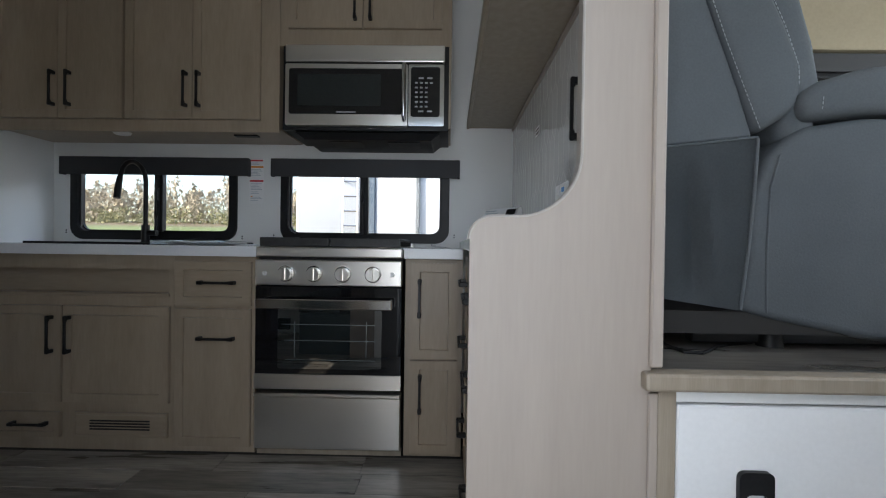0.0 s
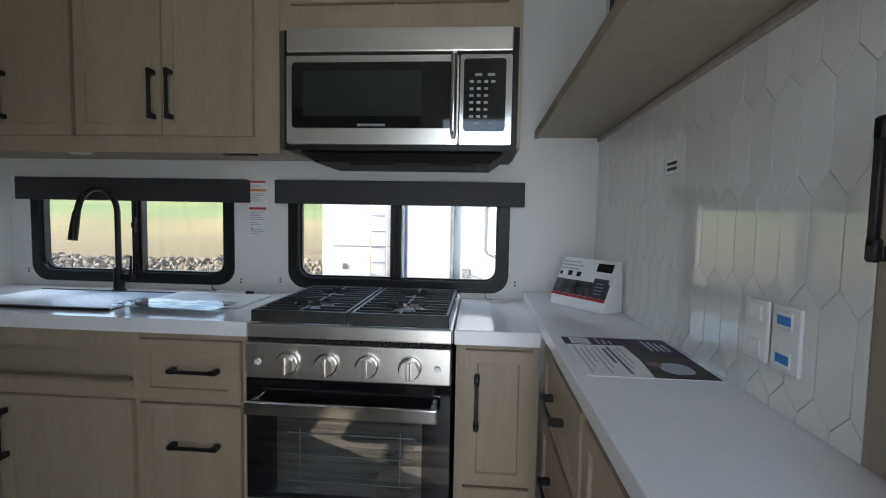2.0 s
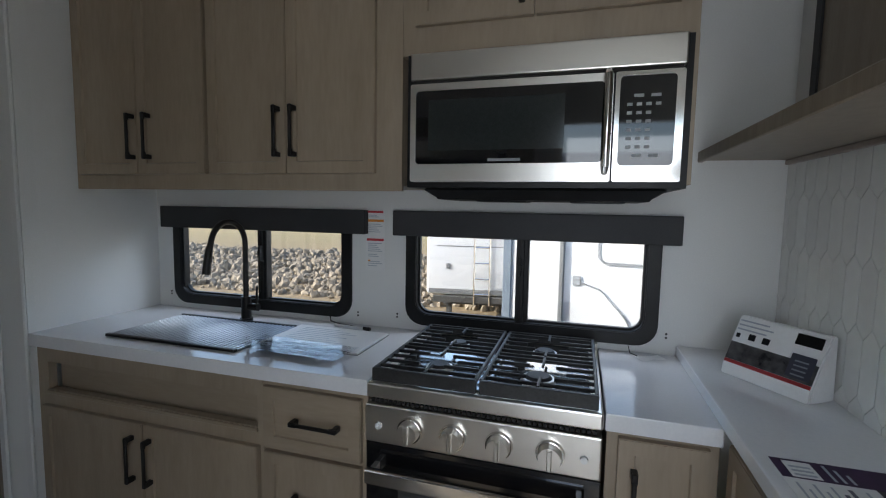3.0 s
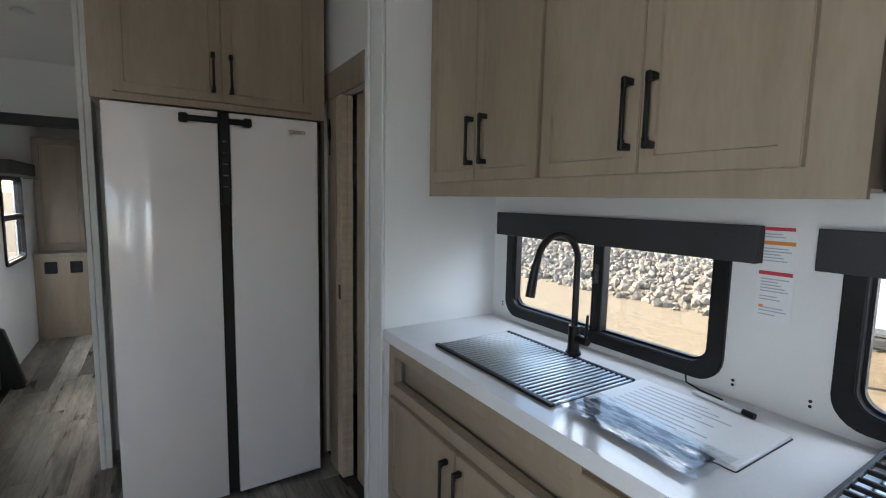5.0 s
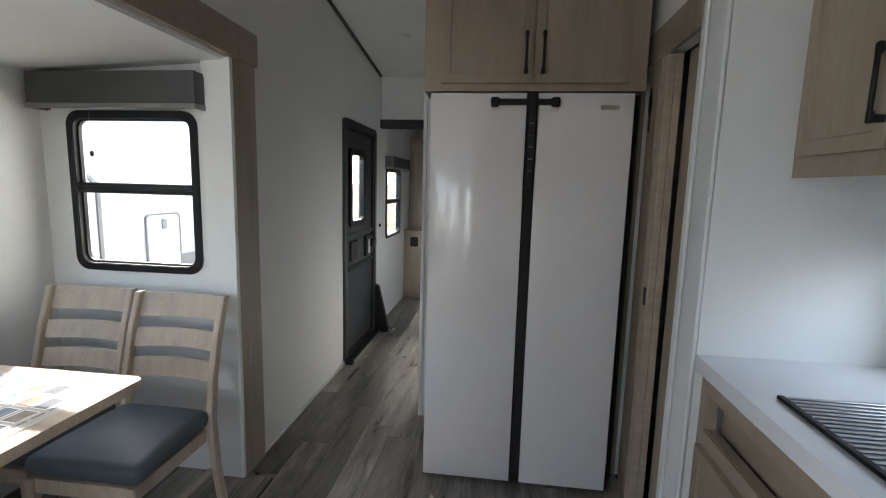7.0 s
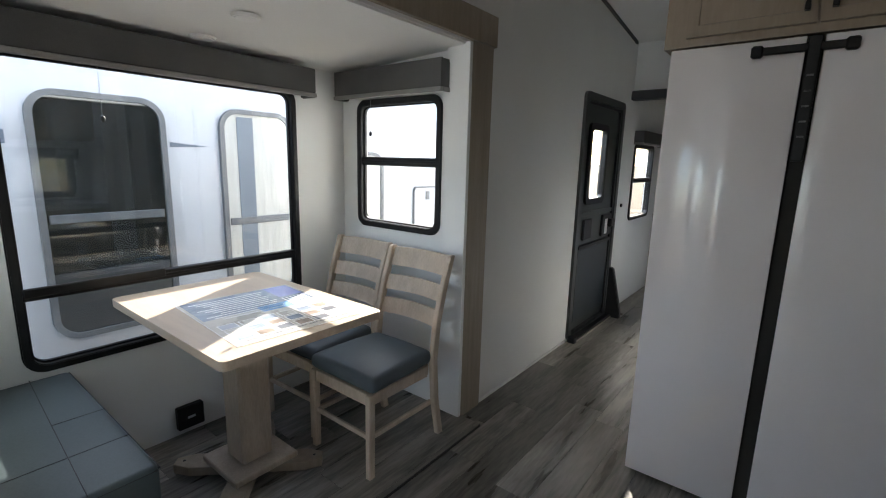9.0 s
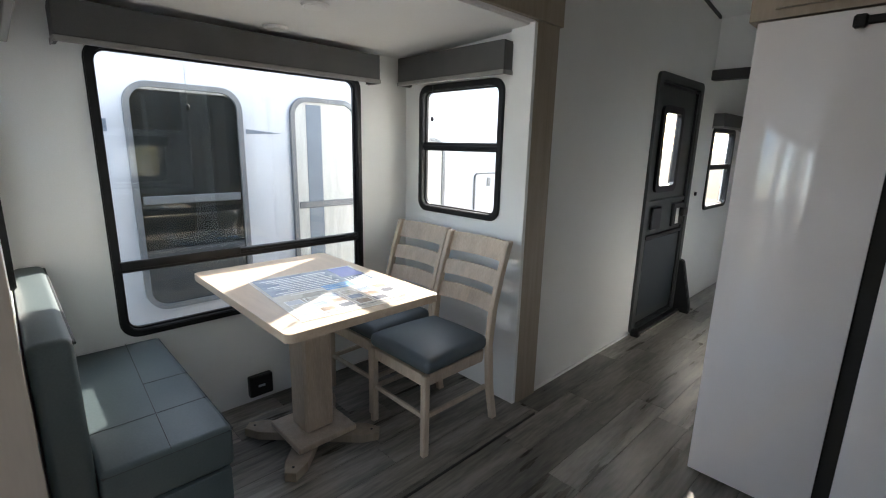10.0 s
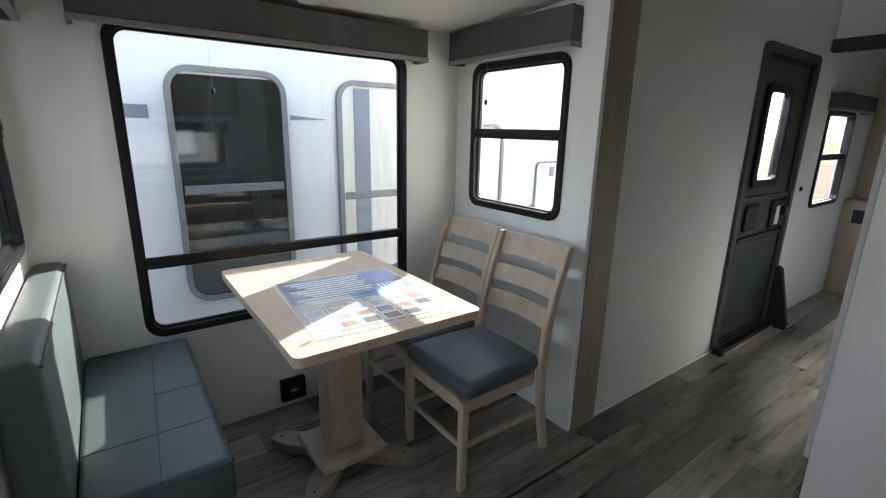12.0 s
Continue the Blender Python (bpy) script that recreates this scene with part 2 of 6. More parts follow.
def rounded(w, h, r, n=6, cx=0.0, cz=0.0):
    """Corner points of a rounded rectangle, counter-clockwise in x and z."""
    out = []
    for sx, sz, a0 in ((1, 1, 0), (-1, 1, 90), (-1, -1, 180), (1, -1, 270)):
        for k in range(n + 1):
            a = radians(a0 + 90 * k / n)
            out.append((cx + sx * (w / 2 - r) + r * math.cos(a), cz + sz * (h / 2 - r) + r * math.sin(a)))
    return out


def add_prism(bm, pts, y0, y1, mat=0):
    """A solid whose outline in x and z is pts, from y0 to y1."""
    a = [bm.verts.new((x, y0, z)) for x, z in pts]
    b = [bm.verts.new((x, y1, z)) for x, z in pts]
    fs = [bm.faces.new(a), bm.faces.new(b[::-1])]
    for k in range(len(pts)):
        j = (k + 1) % len(pts)
        fs.append(bm.faces.new((a[j], a[k], b[k], b[j])))
    for f in fs:
        f.material_index = mat
    return a + b


def prism(pts, y0, y1):
    bm = bmesh.new()
    add_prism(bm, pts, y0, y1)
    bmesh.ops.recalc_face_normals(bm, faces=bm.faces)
    return bm


def slab_outline(pts, z0, z1, bevel=0.0, segs=2):
    """A solid whose outline in x and y is pts, from z0 to z1."""
    bm = bmesh.new()
    a = [bm.verts.new((x, y, z0)) for x, y in pts]
    b = [bm.verts.new((x, y, z1)) for x, y in pts]
    bm.faces.new(a[::-1])
    top = bm.faces.new(b)
    for k in range(len(pts)):
        j = (k + 1) % len(pts)
        bm.faces.new((a[k], a[j], b[j], b[k]))
    if bevel:
        bmesh.ops.bevel(bm, geom=list(top.edges), offset=bevel, segments=segs, affect="EDGES", profile=0.5)
    bmesh.ops.recalc_face_normals(bm, faces=bm.faces)
    return bm


def add_ring(bm, outer, inner, y0, y1):
    """A frame between two outlines with equal counts of points."""
    n = len(outer)
    v = [[bm.verts.new((x, y, z)) for x, z in pts] for pts, y in ((outer, y0), (inner, y0), (inner, y1), (outer, y1))]
    for k in range(n):
        j = (k + 1) % n
        for a in range(4):
            b = (a + 1) % 4
            bm.faces.new((v[a][k], v[a][j], v[b][j], v[b][k]))


def ring(outer, inner, y0, y1):
    bm = bmesh.new()
    add_ring(bm, outer, inner, y0, y1)
    bmesh.ops.recalc_face_normals(bm, faces=bm.faces)
    return bm


def tube(points, r, n=8):
    """A round bar along points, its rings carried on without twisting."""
    bm = bmesh.new()
    pts = [Vector(p) for p in points]
    rings, u = [], None
    for i, p in enumerate(pts):
        a, b = pts[max(i - 1, 0)], pts[min(i + 1, len(pts) - 1)]
        d = (b - a).normalized()
        if u is None:
            u = d.cross(Vector((0, 0, 1)) if abs(d.z) < 0.9 else Vector((0, 1, 0))).normalized()
        else:
            u = (u - d * u.dot(d)).normalized()
        w = u.cross(d).normalized()
        rr = r[i] if isinstance(r, (list, tuple)) else r
        rings.append([bm.verts.new(p + rr * (math.cos(2 * math.pi * k / n) * u + math.sin(2 * math.pi * k / n) * w)) for k in range(n)])
    for a, b in zip(rings, rings[1:]):
        for k in range(n):
            bm.faces.new((a[k], a[(k + 1) % n], b[(k + 1) % n], b[k]))
    bm.faces.new(rings[0][::-1])
    bm.faces.new(rings[-1])
    bmesh.ops.recalc_face_normals(bm, faces=bm.faces)
    return bm


def ribbon(pts, y0, y1, proud):
    """A flat strip bent along an outline in x and z, standing proud of it, its long edges eased."""
    bm = bmesh.new()
    e = proud * 0.6
    rows = []
    for i, (x, z) in enumerate(pts):
        a, b = pts[max(i - 1, 0)], pts[min(i + 1, len(pts) - 1)]
        d = Vector((b[0] - a[0], b[1] - a[1])).normalized()
        nx, nz = -d.y, d.x
        rows.append([bm.verts.new((x + nx * o, y, z + nz * o)) for o, y in ((0, y0), (proud - e, y0), (proud, y0 + e), (proud, y1 - e), (proud - e, y1), (0, y1))])
    for a, b in zip(rows, rows[1:]):
        for k in range(6):
            bm.faces.new((a[k], a[(k + 1) % 6], b[(k + 1) % 6], b[k]))
    bm.faces.new(rows[0])
    bm.faces.new(rows[-1])
    bmesh.ops.recalc_face_normals(bm, faces=bm.faces)
    return bm


def dashes(points, r=0.0011, step=0.011, fill=0.62):
    """A row of short stitches along points."""
    bm = bmesh.new()
    pts = [Vector(p) for p in points]
    for a, b in zip(pts, pts[1:]):
        n = max(1, int((b - a).length / step))
        for k in range(n):
            p = a.lerp(b, k / n)
            add_cyl(bm, p, a.lerp(b, (k + fill) / n), r, r, 5)
    return bm


def arc(cx, cz, r, a0, a1, n=10):
    return [(cx + r * math.cos(radians(a0 + (a1 - a0) * k / n)), cz + r * math.sin(radians(a0 + (a1 - a0) * k / n))) for k in range(n + 1)]


def shaker(w, h, t=0.02, stile=0.055, depth=0.007, slant=0.004):
    """A door or drawer front with a sunk panel. Front at y = 0, lower left corner at the origin."""
    bm = bmesh.new()
    add_box(bm, 0, w, 0, t, 0, h)
    front = min(bm.faces, key=lambda f: f.calc_center_median().y)
    st = min(stile, w * 0.28, h * 0.3)
    bmesh.ops.inset_region(bm, faces=[front], thickness=st, depth=0)
    bmesh.ops.inset_region(bm, faces=[front], thickness=slant, depth=-depth)
    bm.normal_update()
    es = [e for e in bm.edges if all(abs(v.co.x) < 1e-5 or abs(v.co.x - w) < 1e-5 or abs(v.co.z) < 1e-5 or abs(v.co.z - h) < 1e-5 for v in e.verts) and all(v.co.y < 1e-5 for v in e.verts)]
    bmesh.ops.bevel(bm, geom=es, offset=0.0025, segments=2, affect="EDGES")
    return bm


def bar_handle(length, upright=True):
    """A black pull with squared, flared feet, standing 32 mm proud (towards -y), centred on the origin."""
    bm = bmesh.new()
    h = length / 2
    for s in (-1, 1):
        add_box(bm, -0.0085, 0.0085, -0.026, 0.0, s * (h - 0.010) - 0.0085, s * (h - 0.010) + 0.0085, 0.002)
        add_box(bm, -0.0075, 0.0075, -0.034, -0.022, s * (h - 0.014) - 0.014, s * (h - 0.014) + 0.014, 0.003)
    add_box(bm, -0.0055, 0.0055, -0.034, -0.025, -h + 0.016, h - 0.016, 0.002)
    if not upright:
        bmesh.ops.rotate(bm, verts=bm.verts, matrix=Matrix.Rotation(radians(90), 3, "Y"))
    return bm


def front(parent, x, z, w, h, handle=None, upright=True, length=0.165, name="door", mat=CAB, proud=0.0):
    """A shaker front on a cabinet whose face is at local y = 0; handle: its middle in x and z."""
    d = part(name, shaker(w, h), mat, parent, "", False, pose(x, -0.02 - proud, z))
    if handle:
        part("handle", bar_handle(length, upright), BLACK, d, "black metal bar handle", True, pose(handle[0] - x, 0, handle[1] - z))
    return d


def wall_rows(length, z0, z1, holes, y0, y1):
    """Boxes of a wall along local x from 0 to length, with rectangular holes (x0, x1, z0, z1)."""
    bm = bmesh.new()
    x = 0.0
    for a, b, c, d in sorted(holes):
        if a > x:
            add_box(bm, x, a, y0, y1, z0, z1)
        if c > z0:
            add_box(bm, a, b, y0, y1, z0, c)
        if d < z1:
            add_box(bm, a, b, y0, y1, d, z1)
        x = b
    if x < length:
        add_box(bm, x, length, y0, y1, z0, z1)
    bmesh.ops.remove_doubles(bm, verts=bm.verts, dist=1e-5)
    return bm


# ---------------------------------------------------------------- walls, floor, ceiling
TOP = 2.78


def wall(name, x, y, turn, length, holes=(), z0=0.0, z1=TOP, thick=0.05, mat=WALL, label="off-white textured vinyl wall panel"):
    bm = wall_rows(length, z0, z1, holes, 0.0, thick)
    ob = solid(name, bm, mat, label, "wall", "structure")
    ob.matrix_world = pose(x, y, 0, 0, 0, turn)
    return ob


KITCHEN_Y, SOUTH_Y, LEFT_X, RIGHT_X = 2.60, 0.21, -2.165, 0.45
wall("wall_north", -7.0, KITCHEN_Y, 0, 10.4, [(7.0 - 2.04, 7.0 - 1.13, 0.972, 1.385), (7.0 - 0.838, 7.0 + 0.069, 0.972, 1.385), (8.9, 9.9, 1.25, 1.91)], z0=-0.1)
wall("wall_south", 3.35, SOUTH_Y, 180, 10.35, [(0.55, 2.25, 1.15, 2.15), (3.35 - 0.47, 3.35 + 0.33, -0.1, 2.02), (3.35 + 0.72, 3.35 + 2.60, -0.1, 1.945), (3.35 + 4.10, 3.35 + 4.92, 0.0, 1.87), (3.35 + 5.40, 3.35 + 6.04, 0.87, 1.58)], z0=-0.1)
wall("wall_slide_back", -0.67, -0.73, 180, 2.01, [(0.387, 1.594, 0.548, 1.732)], z0=-0.1, z1=1.99)
wall("wall_slide_west", -2.63, -0.73, 90, 0.885, [(0.165, 0.755, 1.015, 1.70)], z0=-0.1, z1=1.99)
wall("wall_slide_east", -0.72, 0.155, -90, 0.885, [(0.22, 0.76, 0.99, 1.66)], z0=-0.1, z1=1.99)
wall("wall_sink_end", LEFT_X, 2.085, 90, 0.515, label="white vinyl wall panel beside the sink counter")
wall("wall_pantry", -3.6, 2.03, 0, 1.435, [(0.66, 1.24, 0.0, 1.965)], thick=0.055)
wall("wall_hall_north", -7.0, 0.945, 0, 3.63)
wall("wall_far_west", -7.0, 0.16, 90, 2.5)
wall("wall_far_east", 3.3, 2.65, -90, 2.5, [(0.35, 2.15, 1.15, 2.25)])
wall("wall_side_counter", RIGHT_X, 2.60, -90, 1.615, z0=0.9)
wall("wall_pantry_west", -3.6, 2.085, 90, 0.515)
wall("wall_fridge_back", -3.55, 0.996, 90, 1.034)
wall("bulkhead", -5.20, SOUTH_Y, 90, 0.734, z0=2.03, label="off-white bulkhead panel across the hallway ceiling")

solid("floor", boxes((-7.0, 3.35, 0.16, 2.65, -0.08, -0.0035)), JOINT, "dark underlay showing in joints between grey wood-look planks", "floor", "structure")
solid("floor_slide", boxes((-2.63, -0.72, -0.73, 0.36, -0.06, 0.0085)), JOINT, "slide-out floor with grey wood-look planks", "floor", "structure")
bm = bmesh.new()
add_box(bm, -3.3, 3.35, 0.16, 2.65, 2.70, 2.76)
v = add_box(bm, -5.24, -3.3, 0.16, 2.65, 2.70, 2.76)
for w in v:
    if w.co.x < -5:
        w.co.z -= 0.25
add_box(bm, -7.0, -5.24, 0.16, 2.65, 2.45, 2.51)
solid("ceiling", bm, CEIL, "smooth white ceiling panel sloping down over the hallway", "ceiling", "structure")
bm = bmesh.new()
v = add_box(bm, -2.68, -0.67, -0.78, 0.205, 1.885, 1.93)
for w in v:
    if w.co.y > 0:
        w.co.z += 0.05
solid("ceiling_slide", bm, CEIL, "white ceiling panel of the dinette slide-out", "ceiling", "structure")

# trims round the slide-out opening
bm = bmesh.new()
add_box(bm, -2.804, -2.622, 0.2125, 0.232, 0.0, 1.955, 0.002)
solid("trim_slide_post_west", bm, TRIMW, "taupe wood-grain trim board of slide-out opening", "trim", "structure")
bm = bmesh.new()
add_box(bm, -2.620, -2.596, 0.10, 0.234, 0.012, 1.945, 0.002)
solid("trim_slide_edge_west", bm, WALL, "off-white edge strip of slide-out opening", "trim", "structure")
bm = bmesh.new()
add_box(bm, -0.72, -0.52, 0.2125, 0.232, 0.0, 1.955, 0.002)
solid("trim_slide_post_east", bm, PALE, "pale wood-grain trim board of slide-out opening", "trim", "structure")
bm = bmesh.new()
add_box(bm, -2.83, -0.50, 0.2125, 0.236, 1.957, 2.10, 0.002)
solid("trim_slide_header", bm, TRIMW, "taupe wood-grain header board over slide-out opening", "trim", "structure")
solid("trim_slide_floor", boxes((-2.62, -0.72, 0.3605, 0.368, 0.0005, 0.0115), bevel=0.003), JOINT, "dark edge strip of the slide-out floor", "trim", "structure")
solid("trim_beam", boxes((-5.225, -5.13, 0.2125, 0.943, 1.965, 2.045), bevel=0.006), VALD, "dark grey beam trim across hallway bulkhead", "trim", "structure")
solid("trim_hall_ceiling", boxes((-3.3, 3.3, 0.2125, 0.226, 2.675, 2.698)), VALG, "grey cove strip along wall and ceiling", "trim", "structure")
bm = bmesh.new()
v = add_box(bm, -5.14, -3.3, 0.2125, 0.226, 2.673, 2.696)
for w in v:
    if w.co.x < -5:
        w.co.z -= 0.237
solid("trim_hall_slope", bm, VALG, "grey cove strip along sloping hallway ceiling", "trim", "structure")
solid("baseboard_hall", boxes((-4.05, -2.82, 0.2125, 0.222, 0.0, 0.016)), WALL, "thin white base strip along hallway wall", "baseboard", "structure")
for k, (x0, x1) in enumerate(((-2.345, -2.31), (-2.20, -2.163))):
    solid("trim_pantry_%d" % (k + 1), boxes((x0, x1, 2.016, 2.0285, 0.0, 2.69), bevel=0.004), WALL, "white quarter-round corner strip", "trim", "structure")
solid("trim_pantry_header", boxes((-3.02, -2.335, 2.010, 2.0285, 1.955, 2.085), bevel=0.002), TRIMW, "taupe wood-grain door head trim", "trim", "structure")
solid("trim_pantry_jamb", boxes((-2.975, -2.935, 2.012, 2.0285, 0.0, 1.953), bevel=0.002), TRIMW, "taupe wood-grain door side trim", "trim", "structure")


# ---------------------------------------------------------------- windows and shades
def window(name, x, y, z, turn, w, h, r=0.06, bars=(), lying=False, rim=0.034, label="window with black rounded frame", bar=0.024, glass=GLASS):
    """A framed window, centred at x, y, z on a wall's face; bars: places of dividers in local z, or in x where lying."""
    t = thing(name, pose(x, y, z, 0, 0, turn), label, "window", "", "structure")
    o, i = rounded(w, h, r), rounded(w - 2 * rim, h - 2 * rim, r * 0.72)
    bm = ring(o, i, -0.014, 0.036)
    es = [e for e in bm.edges if all(abs(u.co.y + 0.014) < 1e-5 for u in e.verts)]
    bmesh.ops.bevel(bm, geom=es, offset=0.004, segments=2, affect="EDGES")
    part("window_frame", bm, BLACKP, t, "", True)
    i2 = rounded(w - 2 * rim - 0.016, h - 2 * rim - 0.016, r * 0.6)
    part("gasket", ring(rounded(w - 2 * rim + 0.002, h - 2 * rim + 0.002, r * 0.72), i2, 0.012, 0.03), BLACKP, t)
    cuts = [-(w if lying else h) / 2 + rim + 0.004, *sorted(bars), (w if lying else h) / 2 - rim - 0.004]
    for b in bars:
        if lying:
            bm = boxes((b - bar, b + bar, -0.004, 0.035, -h / 2 + rim, h / 2 - rim), (b - bar * 0.35, b + bar * 0.35, -0.010, 0.0, -h / 2 + rim, h / 2 - rim), bevel=0.003)
        else:
            bm = boxes((-w / 2 + rim, w / 2 - rim, -0.004, 0.035, b - bar, b + bar), (-w / 2 + rim, w / 2 - rim, -0.010, 0.0, b - bar * 0.35, b + bar * 0.35), bevel=0.003)
        part("divider", bm, BLACKP, t)
    for a, b in zip(cuts, cuts[1:]):
        if lying:
            bm = boxes((a, b, 0.018, 0.022, -h / 2 + rim + 0.002, h / 2 - rim - 0.002))
        else:
            bm = boxes((-w / 2 + rim + 0.002, w / 2 - rim - 0.002, 0.018, 0.022, a, b))
        p = part("pane", bm, glass, t, "clear glass pane")
        p.visible_shadow = False
    return t


def latch(win, x, z):
    part("latch", boxes((x - 0.006, x + 0.006, -0.03, -0.002, z - 0.035, z + 0.035), (x - 0.009, x + 0.009, -0.034, -0.018, z - 0.012, z + 0.012), bevel=0.003), BLACKP, win, "black window latch")


w1 = window("window_1", -1.585, KITCHEN_Y, 1.178, 0, 0.954, 0.458, 0.075, (0.024,), True, rim=0.047, label="sliding kitchen window with black rounded frame over sink")
latch(w1, 0.028, 0.03)
part("sliding_rail", boxes((-0.437, -0.420, -0.003, 0.03, -0.19, 0.19), bevel=0.002), BLACKP, w1)
w2 = window("window_2", -0.385, KITCHEN_Y, 1.178, 0, 0.952, 0.458, 0.075, (-0.005,), True, rim=0.047, label="sliding kitchen window with black rounded frame over stove")
latch(w2, -0.012, 0.03)
w3 = window("window_3", -1.6605, -0.73, 1.140, 180, 1.259, 1.236, 0.075, (-0.302,), False, rim=0.030, bar=0.021, label="large dinette window with black rounded frame")
part("lower_rail", boxes((-0.60, -0.10, -0.016, 0.0, -0.309, -0.271), bevel=0.004), BLACKP, w3)
window("window_4", -2.63, -0.270, 1.358, 90, 0.645, 0.735, 0.065, (0.02,), False, label="dinette side window with black frame and middle rail")
w5 = window("window_5", -0.72, -0.335, 1.325, -90, 0.60, 0.71, 0.065, (0.02,), False, label="side window above the dinette bench")
latch(w5, 0.0, 0.05)
latch(w5, 0.2, 0.05)
window("window_6", -5.72, SOUTH_Y, 1.225, 180, 0.68, 0.745, 0.06, (0.02,), False, label="hallway window with black frame and middle rail")
window("window_7", 2.4, KITCHEN_Y, 1.58, 0, 1.04, 0.70, 0.06, (), False, label="living area window with black frame")


# Two assumed windows, never in view, added so the fill lamps shine in.
window("window_8", 3.3, 1.40, 1.70, -90, 1.86, 1.16, 0.07, (0.0,), True, label="assumed wide living area end window, unseen, admitting fill light")
window("window_9", 1.95, SOUTH_Y, 1.65, 180, 1.76, 1.06, 0.07, (0.0,), True, label="assumed wide living area side window, unseen, admitting fill light")


CREAM = varied("cream_panel", (0.30, 0.25, 0.165), (0.36, 0.30, 0.20), 2.0, rough=0.6)
# Upright cream panel stands for the living slide-out's ceiling.
solid("trim_living_panel", boxes((1.2, 3.3, 2.54, 2.598, 2.03, 2.69)), CREAM, "cream panel standing for the living slide-out ceiling", "trim", "structure")


def dark_valance(x0, x1, z0, z1, y=2.60, deep=0.04):
    t = thing("window_valance", pose((x0 + x1) / 2, y, z0), "dark grey fabric-covered window valance box over window", "valance", "kitchen window valances")
    w, h = x1 - x0, z1 - z0
    part("front_board", boxes((-w / 2, w / 2, -deep, -deep + 0.012, 0, h), bevel=0.003, segs=2), VALD, t)
    part("top_board", boxes((-w / 2 + 0.002, w / 2 - 0.002, -deep + 0.012, -0.001, h - 0.012, h - 0.001)), VALD, t)
    for s in (-1, 1):
        part("end_board", boxes((s * w / 2 - 0.012 * (s > 0), s * w / 2 + 0.012 * (s < 0), -deep + 0.012, -0.001, 0.001, h - 0.012)), VALD, t)
    return t


dark_valance(-2.104, -1.033, 1.313, 1.413)
dark_valance(-0.908, 0.147, 1.313, 1.413)
dark_valance(1.85, 2.95, 1.92, 2.02)


def grey_valance(x, y, z, turn, w, h, deep, group="dinette window valances", label="grey fabric-covered window valance with pale lower trim"):
    """A boxed valance with pale trim, its middle at the foot of the wall side; it hangs on the wall facing local -y."""
    t = thing("window_valance", pose(x, y, z, 0, 0, turn), label, "valance", group)
    part("front_board", boxes((-w / 2, w / 2, -deep, -deep + 0.015, 0.022, h), bevel=0.003, segs=2), VALG, t)
    part("trim_rail", boxes((-w / 2 - 0.003, w / 2 + 0.003, -deep - 0.006, -deep + 0.016, 0.0, 0.021), bevel=0.004, segs=2), VALT, t, "pale lower trim rail")
    part("top_board", boxes((-w / 2 + 0.003, w / 2 - 0.003, -deep + 0.015, -0.001, h - 0.014, h - 0.002)), VALG, t)
    for s in (-1, 1):
        part("end_board", boxes((s * w / 2 - 0.014 * (s > 0), s * w / 2 + 0.014 * (s < 0), -deep + 0.0155, -0.001, 0.004, h - 0.0145), bevel=0.001), VALG, t)
        part("end_trim", boxes((s * (w / 2 + 0.002) - 0.002, s * (w / 2 + 0.002) + 0.002, -deep + 0.017, -0.001, 0.0, 0.021)), VALT, t)
    return t


grey_valance(-1.645, -0.73, 1.712, 180, 1.40, 0.148, 0.12)
grey_valance(-2.63, -0.285, 1.722, 90, 0.80, 0.155, 0.10)
grey_valance(-0.72, -0.335, 1.70, -90, 0.74, 0.155, 0.10)
grey_valance(-5.78, SOUTH_Y, 1.585, 180, 0.86, 0.13, 0.09, "hallway window valance", "grey window valance box over hallway window")


def pull_cord(x, y, z0, z1):
    t = thing("blind_cord", pose(x, y, z0), "thin blind cord with small dark bead hanging at window", "blind cord", "blind cords")
    part("cord", cyl((0, 0, 0.02), (0, 0, z1 - z0), 0.0009, n=6), THREAD, t)
    bm = bmesh.new()
    bmesh.ops.create_uvsphere(bm, u_segments=10, v_segments=8, radius=0.009)
    bmesh.ops.scale(bm, vec=(1, 1, 1.5), verts=bm.verts)
    part("bead", bm, BLACKP, t, "dark bead", True, pose(0, 0, 0.01))


pull_cord(-1.365, -0.66, 1.51, 1.853)
pull_cord(-2.57, -0.42, 1.52, 1.863)


# ---------------------------------------------------------------- kitchen cabinets
def carcass(name, x0, x1, y0, y1, z0, z1, label, turn=None, group="kitchen base cabinets", mat=CAB, openings=()):
    """A cabinet box, its face frame at y0; a thing whose origin is its lower left front corner."""
    t = thing(name, pose(x0, y0, z0), label, "cabinet", group)
    w, h, d = x1 - x0, z1 - z0, y1 - y0
    if openings:
        part("body", wall_rows(w, 0, h, openings, 0, 0.03), mat, t)
        part("carcass", boxes((0, w, 0.12, d, 0, h)), mat, t)
    else:
        part("body", boxes((0, w, 0, d, 0, h), bevel=0.001), mat, t)
    return t


FACE = 2.055
sink = carcass("sink_cabinet", LEFT_X, -1.135, FACE, 2.598, 0.0, 0.878, "taupe wood-grain sink base cabinet with two shaker doors", openings=[(0.055, 1.006, 0.708, 0.815)])
part("false_front", boxes((0.055, 1.006, 0.045, 0.055, 0.70, 0.82)), CABH, sink, "sunken false drawer panel")
part("ledge", boxes((0.05, 1.01, -0.008, 0.0, 0.692, 0.706), bevel=0.002), CABH, sink)
front(sink, 0.035, 0.216, 0.498, 0.433, (0.492, 0.522), length=0.17)
front(sink, 0.539, 0.216, 0.477, 0.433, (0.572, 0.522), length=0.17)
front(sink, 0.035, 0.058, 0.49, 0.112, (0.40, 0.123), False, name="drawer")
